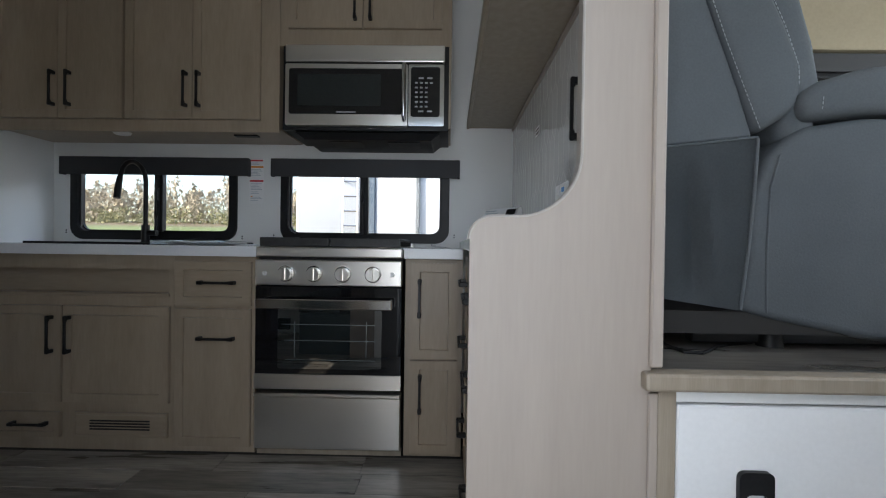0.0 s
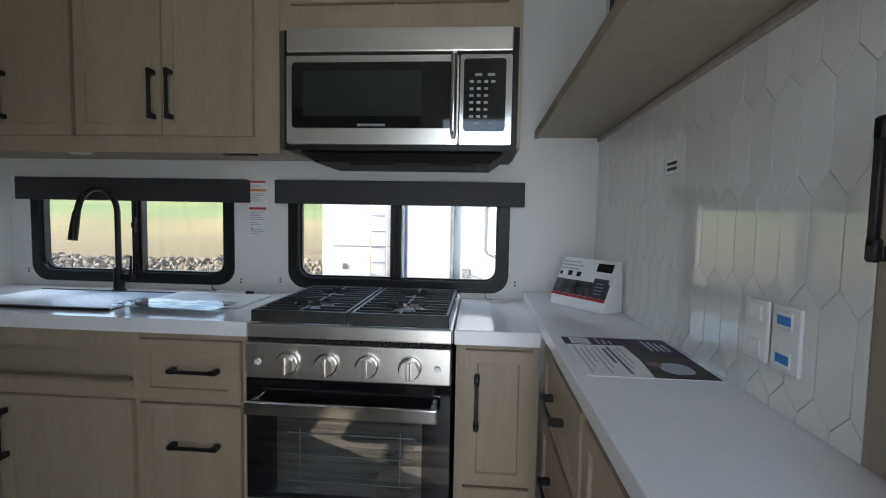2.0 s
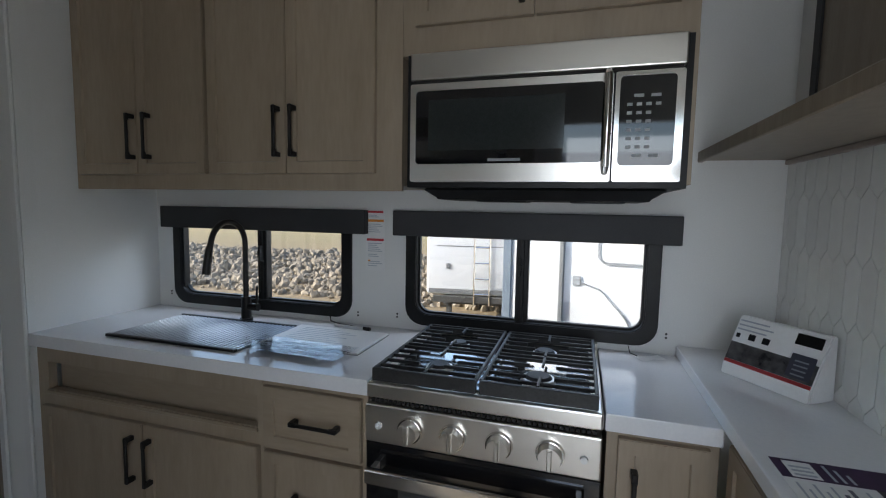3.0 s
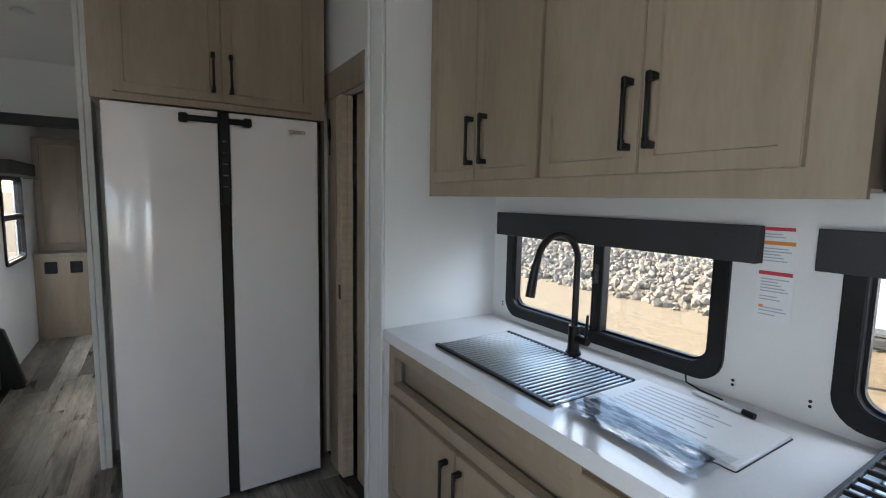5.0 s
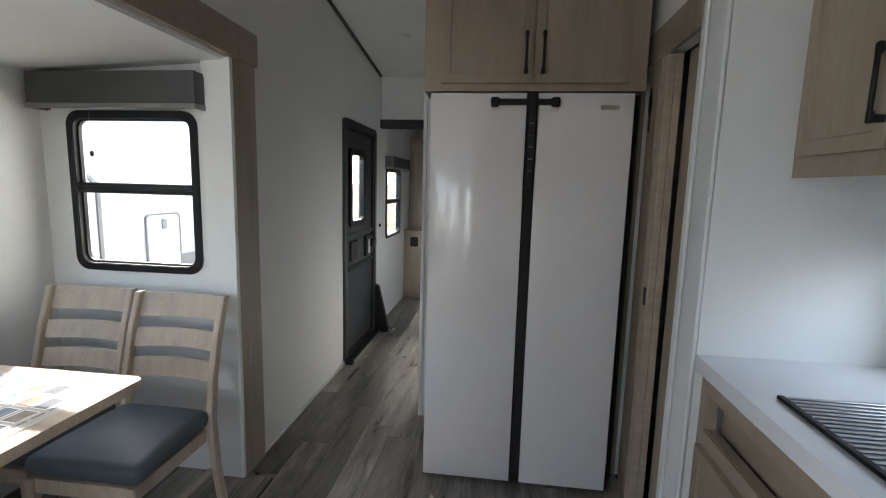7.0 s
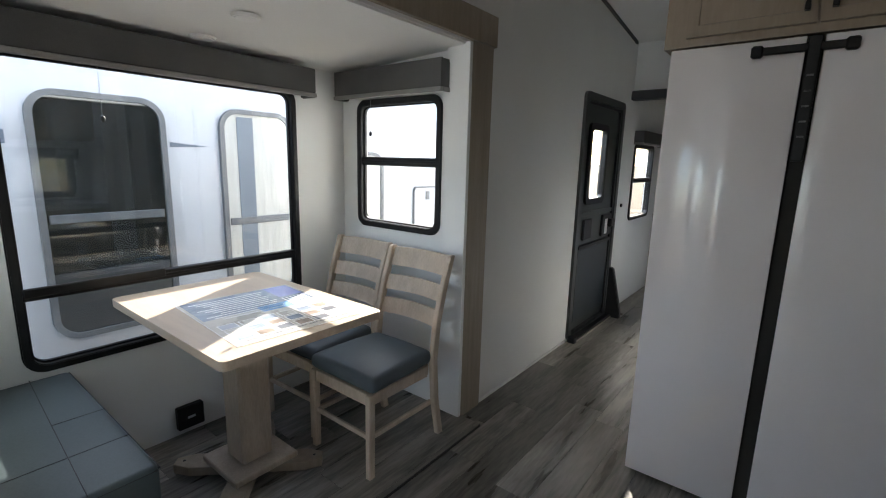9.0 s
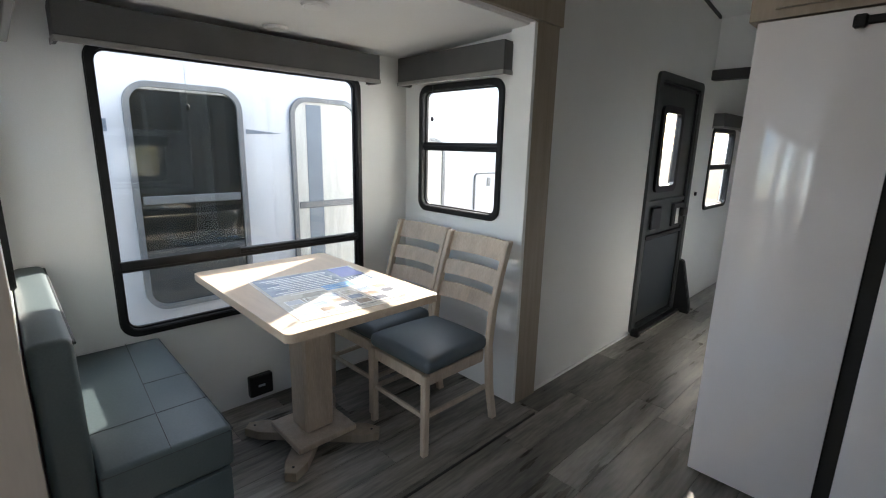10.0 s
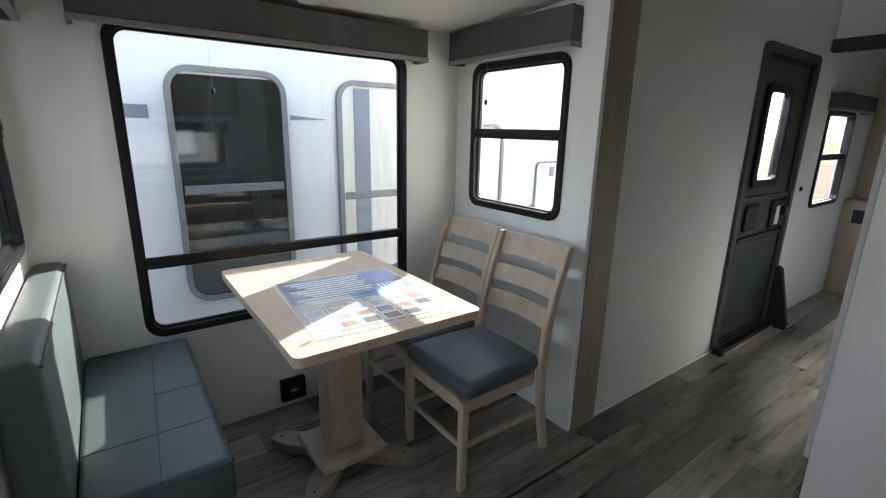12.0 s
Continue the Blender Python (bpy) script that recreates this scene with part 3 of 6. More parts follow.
vent = part("vent_panel", shaker(0.424, 0.110, 0.016, 0.012, 0.004), CABH, sink, "", False, pose(0.586, -0.016, 0.060))
for k in range(4):
    part("slot", boxes((0.075, 0.345, 0.0005, 0.004, 0.034 + 0.0125 * k, 0.040 + 0.0125 * k)), DARKGAP, vent)
trash = carcass("drawer_cabinet", -1.134, -0.765, FACE, 2.598, 0.0, 0.878, "taupe wood-grain base cabinet with drawer and pull-out door")
front(trash, 0.010, 0.658, 0.342, 0.198, (0.206, 0.762), False, 0.165, "drawer", CABH)
front(trash, 0.010, 0.031, 0.342, 0.613, (0.204, 0.515), False, 0.165, "door")
narrow = carcass("narrow_cabinet", -0.098, 0.158, FACE, 2.598, 0.0, 0.878, "narrow taupe wood-grain cabinet beside stove with two doors")
front(narrow, 0.028, 0.438, 0.205, 0.424, (0.066, 0.707), length=0.17)
front(narrow, 0.028, 0.018, 0.205, 0.412, (0.072, 0.287), length=0.17)
bm = boxes((LEFT_X, -0.757, 2.028, 2.597, 0.879, 0.925), bevel=0.003, segs=2)
solid("sink_worktop", bm, COUNTER, "white solid-surface worktop with low sheen", "worktop", group="kitchen worktops")
bm = boxes((-0.104, 0.158, 2.028, 2.597, 0.879, 0.925), bevel=0.003, segs=2)
solid("stove_side_worktop", bm, COUNTER, "small white solid-surface worktop beside stove", "worktop", group="kitchen worktops")

# side counter run, its drawers facing the aisle
side = thing("side_cabinet", pose(0.186, 2.05, 0, 0, 0, -90), "taupe wood-grain drawer cabinet under the side counter", "cabinet", "kitchen base cabinets")
part("body", boxes((0, 1.06, 0, 0.262, 0, 0.915)), CAB, side)
for x in (0.03, 0.545):
    for z, h in ((0.70, 0.195), (0.46, 0.225), (0.04, 0.405)):
        front(side, x, z, 0.485, h, (x + 0.243, z + h / 2), False, 0.165, "drawer", CABH)
solid("side_worktop", boxes((0.152, 0.4485, 0.99, 2.596, 0.926, 0.962), bevel=0.003, segs=2), COUNTER, "white solid-surface side worktop with square edge", "worktop", group="kitchen worktops")

# tall end panel with a swept cut-out
prof = [(0.139, 0.0), (0.139, 0.955)] + arc(0.187, 0.953, 0.048, 180, 90, 8)[1:] + [(0.236, 1.0)] + arc(0.236, 1.130, 0.130, 270, 360, 12)[1:] + [(0.366, 2.69), (0.51, 2.69), (0.51, 0.0)]
panel = thing("end_panel", pose(0, 0.955, 0), "pale wood-grain end panel with swept cut-out at counter end", "panel")
part("board", prism(prof, 0.0, 0.03), PALE, panel)
part("edge_strip", ribbon(prof[1:-2], -0.003, 0.034, 0.005), EDGEB, panel, "flat grey-beige edge band", True)
part("corner_strip", boxes((0.504, 0.530, -0.012, 0.035, 0.70, 2.69), bevel=0.004), PALE, panel)
part("lower_strip", boxes((0.504, 0.522, -0.008, 0.0, 0.0, 0.648), bevel=0.002), PALE, panel)

# wall cabinet over the side counter, and the tall cabinet door in the side wall
over = thing("shelf_cabinet", pose(0.198, 2.598, 1.600, 0, 0, -90), "taupe wood-grain overhead cabinet above the side counter", "cabinet", "kitchen wall cabinets")
part("bottom_board", boxes((0, 1.61, 0.0, 0.2505, 0.0, 0.018), bevel=0.001), TRIMW, over)
part("front_lip", boxes((0, 1.61, -0.016, 0.0, -0.006, 0.03), bevel=0.003), TRIMW, over)
part("back_panel", boxes((0.20, 1.61, 0.228, 0.2505, 0.019, 1.08)), TRIMW, over)
# Cabinet's side edge; the dark colour carries the shade on it.
part("corner_post", boxes((0.165, 0.199, 0.222, 0.2505, 0.019, 1.08)), VALD, over, "cabinet side edge with its shade in the dark colour")
part("rear_cleat", boxes((0, 1.61, 0.236, 0.2505, -0.016, -0.001), bevel=0.002), PALE, over)
tall = thing("side_wall_cabinet", pose(0.448, 1.253, 0.964, 0, 0, -90), "taupe wood-grain cabinet set in side wall beside tiles", "cabinet", "kitchen wall cabinets")
part("body", boxes((0, 0.268, -0.0045, 0.0, 0, 0.62)), TRIMW, tall)
d = part("door", shaker(0.262, 0.50, 0.020, 0.072, 0.013, 0.009), TRIMW, tall, "", False, pose(0.006, -0.0085, 0.115))
part("handle", bar_handle(0.165), BLACK, d, "black metal bar handle", True, pose(0.027, 0, 0.222))

# wall cabinets over the sink
wallcab = thing("wall_cabinet", pose(LEFT_X, 2.238, 1.478), "taupe wood-grain wall cabinet with four shaker doors above sink", "cabinet", "kitchen wall cabinets")
part("body", boxes((0, 1.425, 0.016, 0.3585, 0.018, 1.20)), CAB, wallcab)
part("face_frame", wall_rows(1.425, 0, 1.20, [(0.05, 0.63, 0.08, 1.15), (0.70, 1.31, 0.08, 1.15)], 0, 0.016), CAB, wallcab)
for x, w, hx in ((0.03, 0.316, 0.331), (0.349, 0.316, 0.410), (0.679, 0.327, 0.979), (1.009, 0.327, 1.043)):
    front(wallcab, x, 0.057, w, 1.10, (hx, 0.196), length=0.172)
mwcab = thing("microwave_cabinet", pose(-0.739, 2.238, 1.895), "taupe wood-grain wall cabinet above the microwave", "cabinet", "kitchen wall cabinets")
part("body", boxes((0, 0.832, 0.0, 0.3585, 0.0, 0.78)), CAB, mwcab)
front(mwcab, 0.045, 0.083, 0.358, 0.62, (0.369, 0.20), length=0.172)
front(mwcab, 0.409, 0.083, 0.375, 0.62, (0.442, 0.20), length=0.172)
solid("wall_panel_microwave", boxes((0.066, 0.093, 2.232, 2.597, 1.50, 1.894)), CAB, "taupe wood-grain filler panel beside microwave", "panel", "structure")


def puck_light(x, y, z, r=0.042, label="round white puck light, switched off"):
    t = thing("puck_light", pose(x, y, z), label, "ceiling light", "puck lights")
    bm = cyl((0, 0, -0.009), (0, 0, 0), r * 0.9, r, 28)
    part("rim", bm, WHITEP, t, "", True)
    part("lens", cyl((0, 0, -0.0125), (0, 0, -0.0092), r * 0.72, r * 0.78, 28), PAPER, t, "", True)
    return t


puck_light(-1.585, 2.34, 1.4955)
solid("cabinet_air_slot", boxes((-1.02, -0.90, 2.36, 2.40, 1.489, 1.4955)), BLACKP, "black oval cutout cover under wall cabinet", "vent")


# ---------------------------------------------------------------- microwave
mw = thing("microwave", pose(-0.690, 2.199, 1.462), "stainless steel over-range microwave with black glass door", "microwave")
part("casing", boxes((-0.028, 0.772, 0.030, 0.398, 0.028, 0.432)), BLACKP, mw)
part("vent_strip", boxes((-0.008, 0.752, -0.002, 0.03, 0.347, 0.426), bevel=0.004, segs=2), STEEL, mw)
part("vent_gap", boxes((0.0, 0.744, 0.004, 0.03, 0.338, 0.3465)), DARKGAP, mw)
dr = part("door", ring(rounded(0.583, 0.292, 0.006, 3, 0.2835, 0.190), rounded(0.545, 0.218, 0.012, 3, 0.281, 0.206), 0.0, 0.03), STEEL, mw)
part("door_glass", prism(rounded(0.547, 0.220, 0.012, 3, 0.281, 0.206), 0.003, 0.028), GLOSSB, dr)
part("screen", prism(rounded(0.40, 0.150, 0.004, 2, 0.25, 0.212), 0.0015, 0.003), varied("microwave_screen", (0.018, 0.022, 0.022), (0.026, 0.031, 0.031), 300.0, rough=0.12, bump=0), dr)
part("maker_mark", boxes((0.235, 0.33, 0.0012, 0.003, 0.104, 0.112)), THREAD, dr)
part("handle", tube([(0.561, 0.0, 0.070), (0.561, -0.028, 0.085), (0.561, -0.036, 0.20), (0.561, -0.028, 0.325), (0.561, 0.0, 0.340)], [0.009, 0.0105, 0.011, 0.0105, 0.009], 12), STEELP, dr, "polished steel bar handle", True)
cp = part("control_panel", ring(rounded(0.170, 0.292, 0.006, 3, 0.665, 0.190), rounded(0.138, 0.238, 0.012, 3, 0.661, 0.206), 0.0, 0.03), STEELP, mw)
part("panel_glass", prism(rounded(0.140, 0.240, 0.012, 3, 0.661, 0.206), 0.003, 0.028), GLOSSB, cp)
KEYM = material("key_print", (0.30, 0.31, 0.32), 0.5)
for r in range(8):
    for c in range({0: 2, 7: 2}.get(r, 4 if r == 1 else 3)):
        w = 0.024 if r in (0, 7) else 0.013
        x = (0.640 + 0.042 * c) if r in (0, 7) else (0.618 + 0.0235 * c)
        part("key", boxes((x - w / 2, x + w / 2, 0.0018, 0.003, 0.268 - 0.0225 * r, 0.276 - 0.0225 * r)), KEYM, cp)
bm = boxes((0.02, 0.73, 0.05, 0.37, -0.008, 0.027), bevel=0.006)
for w in bm.verts:
    if w.co.z < 0.01:
        w.co.x = 0.375 + (w.co.x - 0.375) * 0.9
        w.co.y += 0.02
part("base_pan", bm, BLACKP, mw)
for x in (0.18, 0.47):
    part("grease_filter", boxes((x, x + 0.16, 0.10, 0.24, -0.013, -0.0085), bevel=0.003), BLACK, mw)

# ---------------------------------------------------------------- stove
st = thing("stove", pose(-0.753, 2.005, 0.0), "stainless steel gas range with black glass oven door", "stove")
SW = 0.645
part("body", boxes((0.004, SW - 0.004, 0.06, 0.59, 0.0, 0.88)), BLACKP, st)
part("cooktop", boxes((0.0, SW, 0.012, 0.592, 0.881, 0.925), bevel=0.006, segs=2), STEEL, st)
part("control_fascia", boxes((0.002, SW - 0.002, 0.0, 0.06, 0.757, 0.868), bevel=0.004, segs=2), STEEL, st)
for k in range(46):
    x = 0.02 + k * (SW - 0.04) / 45
    part("vent_slot", boxes((x - 0.0045, x + 0.0045, 0.012, 0.02, 0.8705, 0.8795)), DARKGAP, st)
for x in (0.139, 0.262, 0.388, 0.519):
    k = part("knob", cyl((0, 0, 0), (0, -0.010, 0), 0.037, 0.035, 28), STEELP, st, "", True, pose(x, 0.0, 0.809))
    bm = cyl((0, -0.010, 0), (0, -0.032, 0), 0.031, 0.028, 28)
    add_box(bm, -0.006, 0.006, -0.043, -0.03, -0.027, 0.027, 0.002)
    part("grip", bm, STEEL, k, "", True)
for x in (0.045, 0.602):
    part("button", cyl((x, 0, 0.809), (x, -0.008, 0.809), 0.010, 0.009, 18), WHITEP, st, "small white round button", True)
od = part("oven_door", boxes((0.0, SW, 0.010, 0.06, 0.300, 0.752), bevel=0.003), GLOSSB, st, "black glass oven door")
part("oven_window", prism(rounded(0.456, 0.262, 0.01, 3, 0.33, 0.523), 0.0065, 0.0095), OVENG, od, "dark oven window")
part("door_foot", boxes((0.0, SW, 0.002, 0.0099, 0.302, 0.368), bevel=0.002), STEEL, od, "steel strip")
bm = boxes((0.022, 0.608, -0.050, -0.030, 0.659, 0.702), bevel=0.005, segs=2)
part("door_handle", bm, STEELP, od, "flat polished steel bar handle")
for x in (0.03, 0.586):
    part("handle_post", boxes((x, x + 0.016, -0.030, 0.010, 0.664, 0.697), bevel=0.002), STEEL, od)
RACK = material("oven_rack_print", (0.16, 0.18, 0.185), 0.35, 0.6)
for z in (0.585, 0.515, 0.43):
    part("rack_wire", boxes((0.135, 0.53, 0.0045, 0.0064, z, z + 0.003)), RACK, od)
for x in (0.175, 0.49):
    part("rack_wire", boxes((x, x + 0.003, 0.0045, 0.0064, 0.44, 0.60)), RACK, od)
part("lower_panel", boxes((0.002, SW - 0.002, 0.004, 0.06, 0.040, 0.268), bevel=0.003), STEEL, st)
part("lower_lip", boxes((0.0, SW, -0.006, 0.05, 0.270, 0.286), bevel=0.004), STEEL, st)
part("kick", boxes((0.0, SW, 0.045, 0.06, 0.0, 0.038)), TRIMW, st)
part("burner_pan", boxes((0.03, SW - 0.03, 0.045, 0.55, 0.9255, 0.931), bevel=0.003), STEELP, st)
for x, y, r in ((0.17, 0.17, 0.040), (0.47, 0.17, 0.047), (0.17, 0.42, 0.034), (0.47, 0.42, 0.040)):
    b = part("burner", cyl((x, y, 0.931), (x, y, 0.942), r * 1.1, r, 24), STEEL, st, "", True)
    part("burner_cap", cyl((x, y, 0.942), (x, y, 0.950), r * 0.85, r * 0.7, 24), IRON, b, "black iron burner cap", True)
for gx in (0.012, 0.3265):
    g = part("grate", boxes((gx, gx + 0.306, 0.022, 0.036, 0.928, 0.966), (gx, gx + 0.306, 0.550, 0.560, 0.932, 0.966), (gx, gx + 0.010, 0.036, 0.550, 0.954, 0.966), (gx + 0.296, gx + 0.306, 0.036, 0.550, 0.954, 0.966), (gx + 0.010, gx + 0.296, 0.288, 0.296, 0.956, 0.966), bevel=0.002), IRON, st, "black cast-iron grate")
    for cy in (0.16, 0.425):
        for k in range(5):
            y = cy - 0.096 + 0.048 * k
            ln = (0.143, 0.105, 0.075, 0.105, 0.143)[k]
            for xa, xb in ((gx + 0.010, gx + 0.010 + ln), (gx + 0.296 - ln, gx + 0.296)):
                part("bar", boxes((xa, xb, y - 0.0035, y + 0.0035, 0.957, 0.967), bevel=0.0012), IRON, g)
        for y0, y1 in ((cy + 0.045, cy + 0.124), (cy - 0.124, cy - 0.045)):
            part("bar", boxes((gx + 0.1490, gx + 0.1570, y0, y1, 0.9575, 0.9675), bevel=0.0012), IRON, g)
bg = part("backguard", boxes((0.0, SW, 0.560, 0.592, 0.9255, 0.948), bevel=0.002), STEEL, st)
for k in range(30):
    x = 0.03 + k * (SW - 0.06) / 29
    part("vent_hole", boxes((x - 0.006, x + 0.006, 0.570, 0.582, 0.9481, 0.9489)), DARKGAP, bg)


# ---------------------------------------------------------------- sink, tap and things on the worktops
for ob in [o for o in scene.objects if o.name == "sink_worktop"]:
    bm = boxes((LEFT_X, -1.868, 2.028, 2.597, 0.879, 0.925), (-1.292, -0.757, 2.028, 2.597, 0.879, 0.925), (-1.868, -1.292, 2.028, 2.118, 0.879, 0.925), (-1.868, -1.292, 2.442, 2.597, 0.879, 0.925))
    bmesh.ops.remove_doubles(bm, verts=bm.verts, dist=1e-5)
    bm.to_mesh(ob.data)
    bm.free()
basin = thing("sink_basin", pose(-1.58, 2.28, 0.925), "stainless steel undermount sink basin", "sink")
part("bowl", boxes((-0.295, -0.288, -0.165, 0.165, -0.20, -0.047), (0.288, 0.295, -0.165, 0.165, -0.20, -0.047), (-0.288, 0.288, -0.165, -0.158, -0.20, -0.047), (-0.288, 0.288, 0.158, 0.165, -0.20, -0.047), (-0.288, 0.288, -0.158, 0.158, -0.20, -0.19)), STEEL, basin)
part("drain", cyl((0, 0, -0.19), (0, 0, -0.185), 0.045, 0.042, 24), STEELP, basin, "", True)
RODM = material("dark_steel_rod", (0.36, 0.37, 0.38), 0.34, 1.0)
rack = thing("drying_rack", pose(-1.58, 2.28, 0.925), "dark steel roll-up drying rack lying across sink", "drying rack")
for k in range(31):
    x = -0.288 + 0.0192 * k
    part("rod", boxes((x - 0.0052, x + 0.0052, -0.170, 0.170, 0.0005, 0.0085), bevel=0.002), RODM, rack)
for s in (-1, 1):
    part("end_strip", boxes((-0.294, 0.294, s * 0.170 - 0.008, s * 0.170 + 0.008, 0.0006, 0.0105), bevel=0.002), BLACKP, rack)
cover = thing("sink_cover", pose(-1.083, 2.35, 0.9255), "white laminated sink cover board with pale sheet", "sink cover")
part("board", boxes((-0.195, 0.195, -0.13, 0.13, 0.0, 0.009), bevel=0.002), WHITEP, cover)
part("edge_gasket", ring(rounded(0.396, 0.266, 0.006, 3), rounded(0.389, 0.259, 0.005, 3), 0.0, 0.006), BLACKP, cover, "", False, pose(0, 0, 0.0, -90))
LINE = material("grey_print", (0.42, 0.45, 0.50), 0.5)
for k in range(9):
    part("print_line", boxes((-0.15, 0.02 + 0.1 * ((k * 7) % 5) / 5, 0.09 - 0.022 * k, 0.096 - 0.022 * k, 0.0091, 0.0094)), LINE, cover)


def sheet(w, h, wave, nx=14, ny=10, seed=0):
    bm = bmesh.new()
    g = [[bm.verts.new((w * (i / nx - 0.5), h * (j / ny - 0.5), wave * (0.5 + 0.5 * noise.noise(Vector((i * 0.45 + seed, j * 0.5, seed)))))) for i in range(nx + 1)] for j in range(ny + 1)]
    for j in range(ny):
        for i in range(nx):
            bm.faces.new((g[j][i], g[j][i + 1], g[j + 1][i + 1], g[j + 1][i]))
    r = bmesh.ops.solidify(bm, geom=bm.faces[:], thickness=0.0008)
    return bm


PLASTIC = glass_material("clear_plastic", (0.93, 0.95, 0.97), 0.05)
bag = thing("manual_bag", pose(-1.09, 2.175, 0.936, 0, 0, -3), "clear plastic bag holding printed manuals on worktop", "plastic bag")
part("manual", sheet(0.33, 0.12, 0.005, seed=3), varied("manual_print", (0.10, 0.11, 0.13), (0.72, 0.74, 0.78), 14.0, (0.6, 3, 1), 0.35, 0.05, 0.0, 30.0, low=0.47, high=0.53), bag, "printed manual", True)
part("bag_film", sheet(0.39, 0.15, 0.008, seed=8), PLASTIC, bag, "clear plastic film", True, pose(0, 0, 0.006))
pen = thing("window_crank", pose(-1.08, 2.52, 0.925, 0, 0, -6), "small white crank rod with black tip lying by wall", "crank rod")
part("rod", cyl((-0.07, 0, 0.007), (0.07, 0, 0.007), 0.006, n=10), WHITEP, pen, "", True)
part("tip", cyl((0.07, 0, 0.008), (0.10, 0, 0.008), 0.008, n=10), BLACKP, pen, "black tip", True)
solid("sink_wire", tube([(-1.21, 2.592, 0.95), (-1.20, 2.58, 0.932), (-1.15, 2.565, 0.928), (-1.08, 2.55, 0.929)], 0.0025, 6), BLACKP, "thin dark wire beside the tap", "wire")

tap = thing("kitchen_tap", pose(-1.558, 2.486, 0.925), "matte black gooseneck kitchen tap behind sink", "tap")
part("base", cyl((0, 0, 0), (0, 0, 0.012), 0.028, 0.026, 24), BLACK, tap, "", True)
part("body", cyl((0, 0, 0.012), (0, 0, 0.105), 0.021, 0.020, 24), BLACK, tap, "", True)
neck = [(0, 0, 0.10), (0, 0, 0.32)] + [(0, -0.095 + 0.095 * math.cos(radians(a)), 0.335 + 0.095 * math.sin(radians(a))) for a in range(0, 166, 11)] + [(0, -0.198, 0.325)]
part("spout", tube(neck, 0.0118, 12), BLACK, tap, "", True)
part("spray_head", tube([(0, -0.196, 0.335), (0, -0.207, 0.285), (0, -0.217, 0.228)], [0.0135, 0.0155, 0.016], 14), BLACK, tap, "", True)
lv = part("lever", cyl((0.015, 0, 0.062), (0.062, 0, 0.062), 0.016, 0.016, 18), BLACK, tap, "", True)
part("lever_arm", cyl((0.052, 0, 0.068), (0.060, -0.004, 0.155), 0.006, 0.0045, 10), BLACK, lv, "", True)

# warning sticker between the windows
stk = thing("warning_sticker", pose(-1.043, 2.598, 1.161), "white warning label sheet with red and orange headings", "sticker")
part("sheet", boxes((0.0, 0.085, -0.0012, 0.0, 0.0, 0.253)), PAPER, stk)
RED, ORANGE = material("red_ink", (0.55, 0.05, 0.06), 0.5), material("orange_ink", (0.75, 0.28, 0.04), 0.5)
for z, h, m, x0, x1 in ((0.240, 0.009, RED, 0.008, 0.078), (0.203, 0.010, ORANGE, 0.004, 0.081), (0.124, 0.010, RED, 0.004, 0.081), (0.038, 0.006, ORANGE, 0.01, 0.02)):
    part("heading", boxes((x0, x1, -0.0018, -0.0013, z, z + h)), m, stk)
for k, z in enumerate((0.229, 0.222, 0.192, 0.184, 0.176, 0.168, 0.160, 0.112, 0.104, 0.096, 0.088, 0.080, 0.066, 0.058, 0.036, 0.028, 0.018)):
    part("text_line", boxes((0.010, 0.05 + 0.024 * ((k * 5) % 4) / 3, -0.0017, -0.0013, z, z + 0.003)), LINE, stk)
for x, z in ((-1.08, 0.963), (-2.09, 0.985), (-0.90, 0.972), (0.12, 0.985)):
    t = thing("screw_hole", pose(x, 2.5995, z), "pair of tiny dark screw heads in wall", "screw", "screw heads")
    for s in (0, 1):
        part("screw", cyl((0, 0, 0.013 * s), (0, -0.002, 0.013 * s), 0.004, 0.004, 10), BLACKP, t)

# things on the side counter
box = thing("product_box", pose(0.346, 2.283, 0.963, 0, 0, -55), "white wedge-shaped product box with printed red and grey front", "box")
bm = bmesh.new()
vs = [[bm.verts.new((x, y, z)) for y, z in ((-0.060, 0.0), (-0.055, 0.032), (0.006, 0.165), (0.026, 0.165), (0.030, 0.0))] for x in (-0.122, 0.122)]
bm.faces.new(vs[0])
bm.faces.new(vs[1][::-1])
for k in range(5):
    bm.faces.new((vs[0][k], vs[1][k], vs[1][(k + 1) % 5], vs[0][(k + 1) % 5]))
bmesh.ops.recalc_face_normals(bm, faces=bm.faces)
bmesh.ops.bevel(bm, geom=bm.edges[:], offset=0.003, segments=2, affect="EDGES")
part("carton", bm, PAPER, box)
slope = Vector((0, 0.061, 0.133)).normalized()
nrm = Vector((0, -slope.z, slope.y))


def on_slope(x0, x1, a0, a1, lift=0.0012):
    bm = bmesh.new()
    o = Vector((0, -0.055, 0.032)) + nrm * lift
    bm.faces.new([bm.verts.new(o + slope * a + Vector((x, 0, 0))) for x, a in ((x0, a0), (x1, a0), (x1, a1), (x0, a1))])
    bmesh.ops.solidify(bm, geom=bm.faces[:], thickness=0.0006)
    return bm


DKPRINT = material("dark_text_print", (0.10, 0.10, 0.14), 0.4)
GREYP = varied("grey_photo_print", (0.03, 0.03, 0.035), (0.22, 0.21, 0.21), 18.0, rough=0.3, bump=0)
part("red_band", on_slope(-0.118, 0.118, 0.003, 0.013), RED, box, "dark red band")
part("photo", on_slope(-0.118, 0.118, 0.0135, 0.066), GREYP, box, "grey printed picture")
part("black_mark", on_slope(0.045, 0.110, 0.106, 0.136), BLACKP, box, "black printed device")
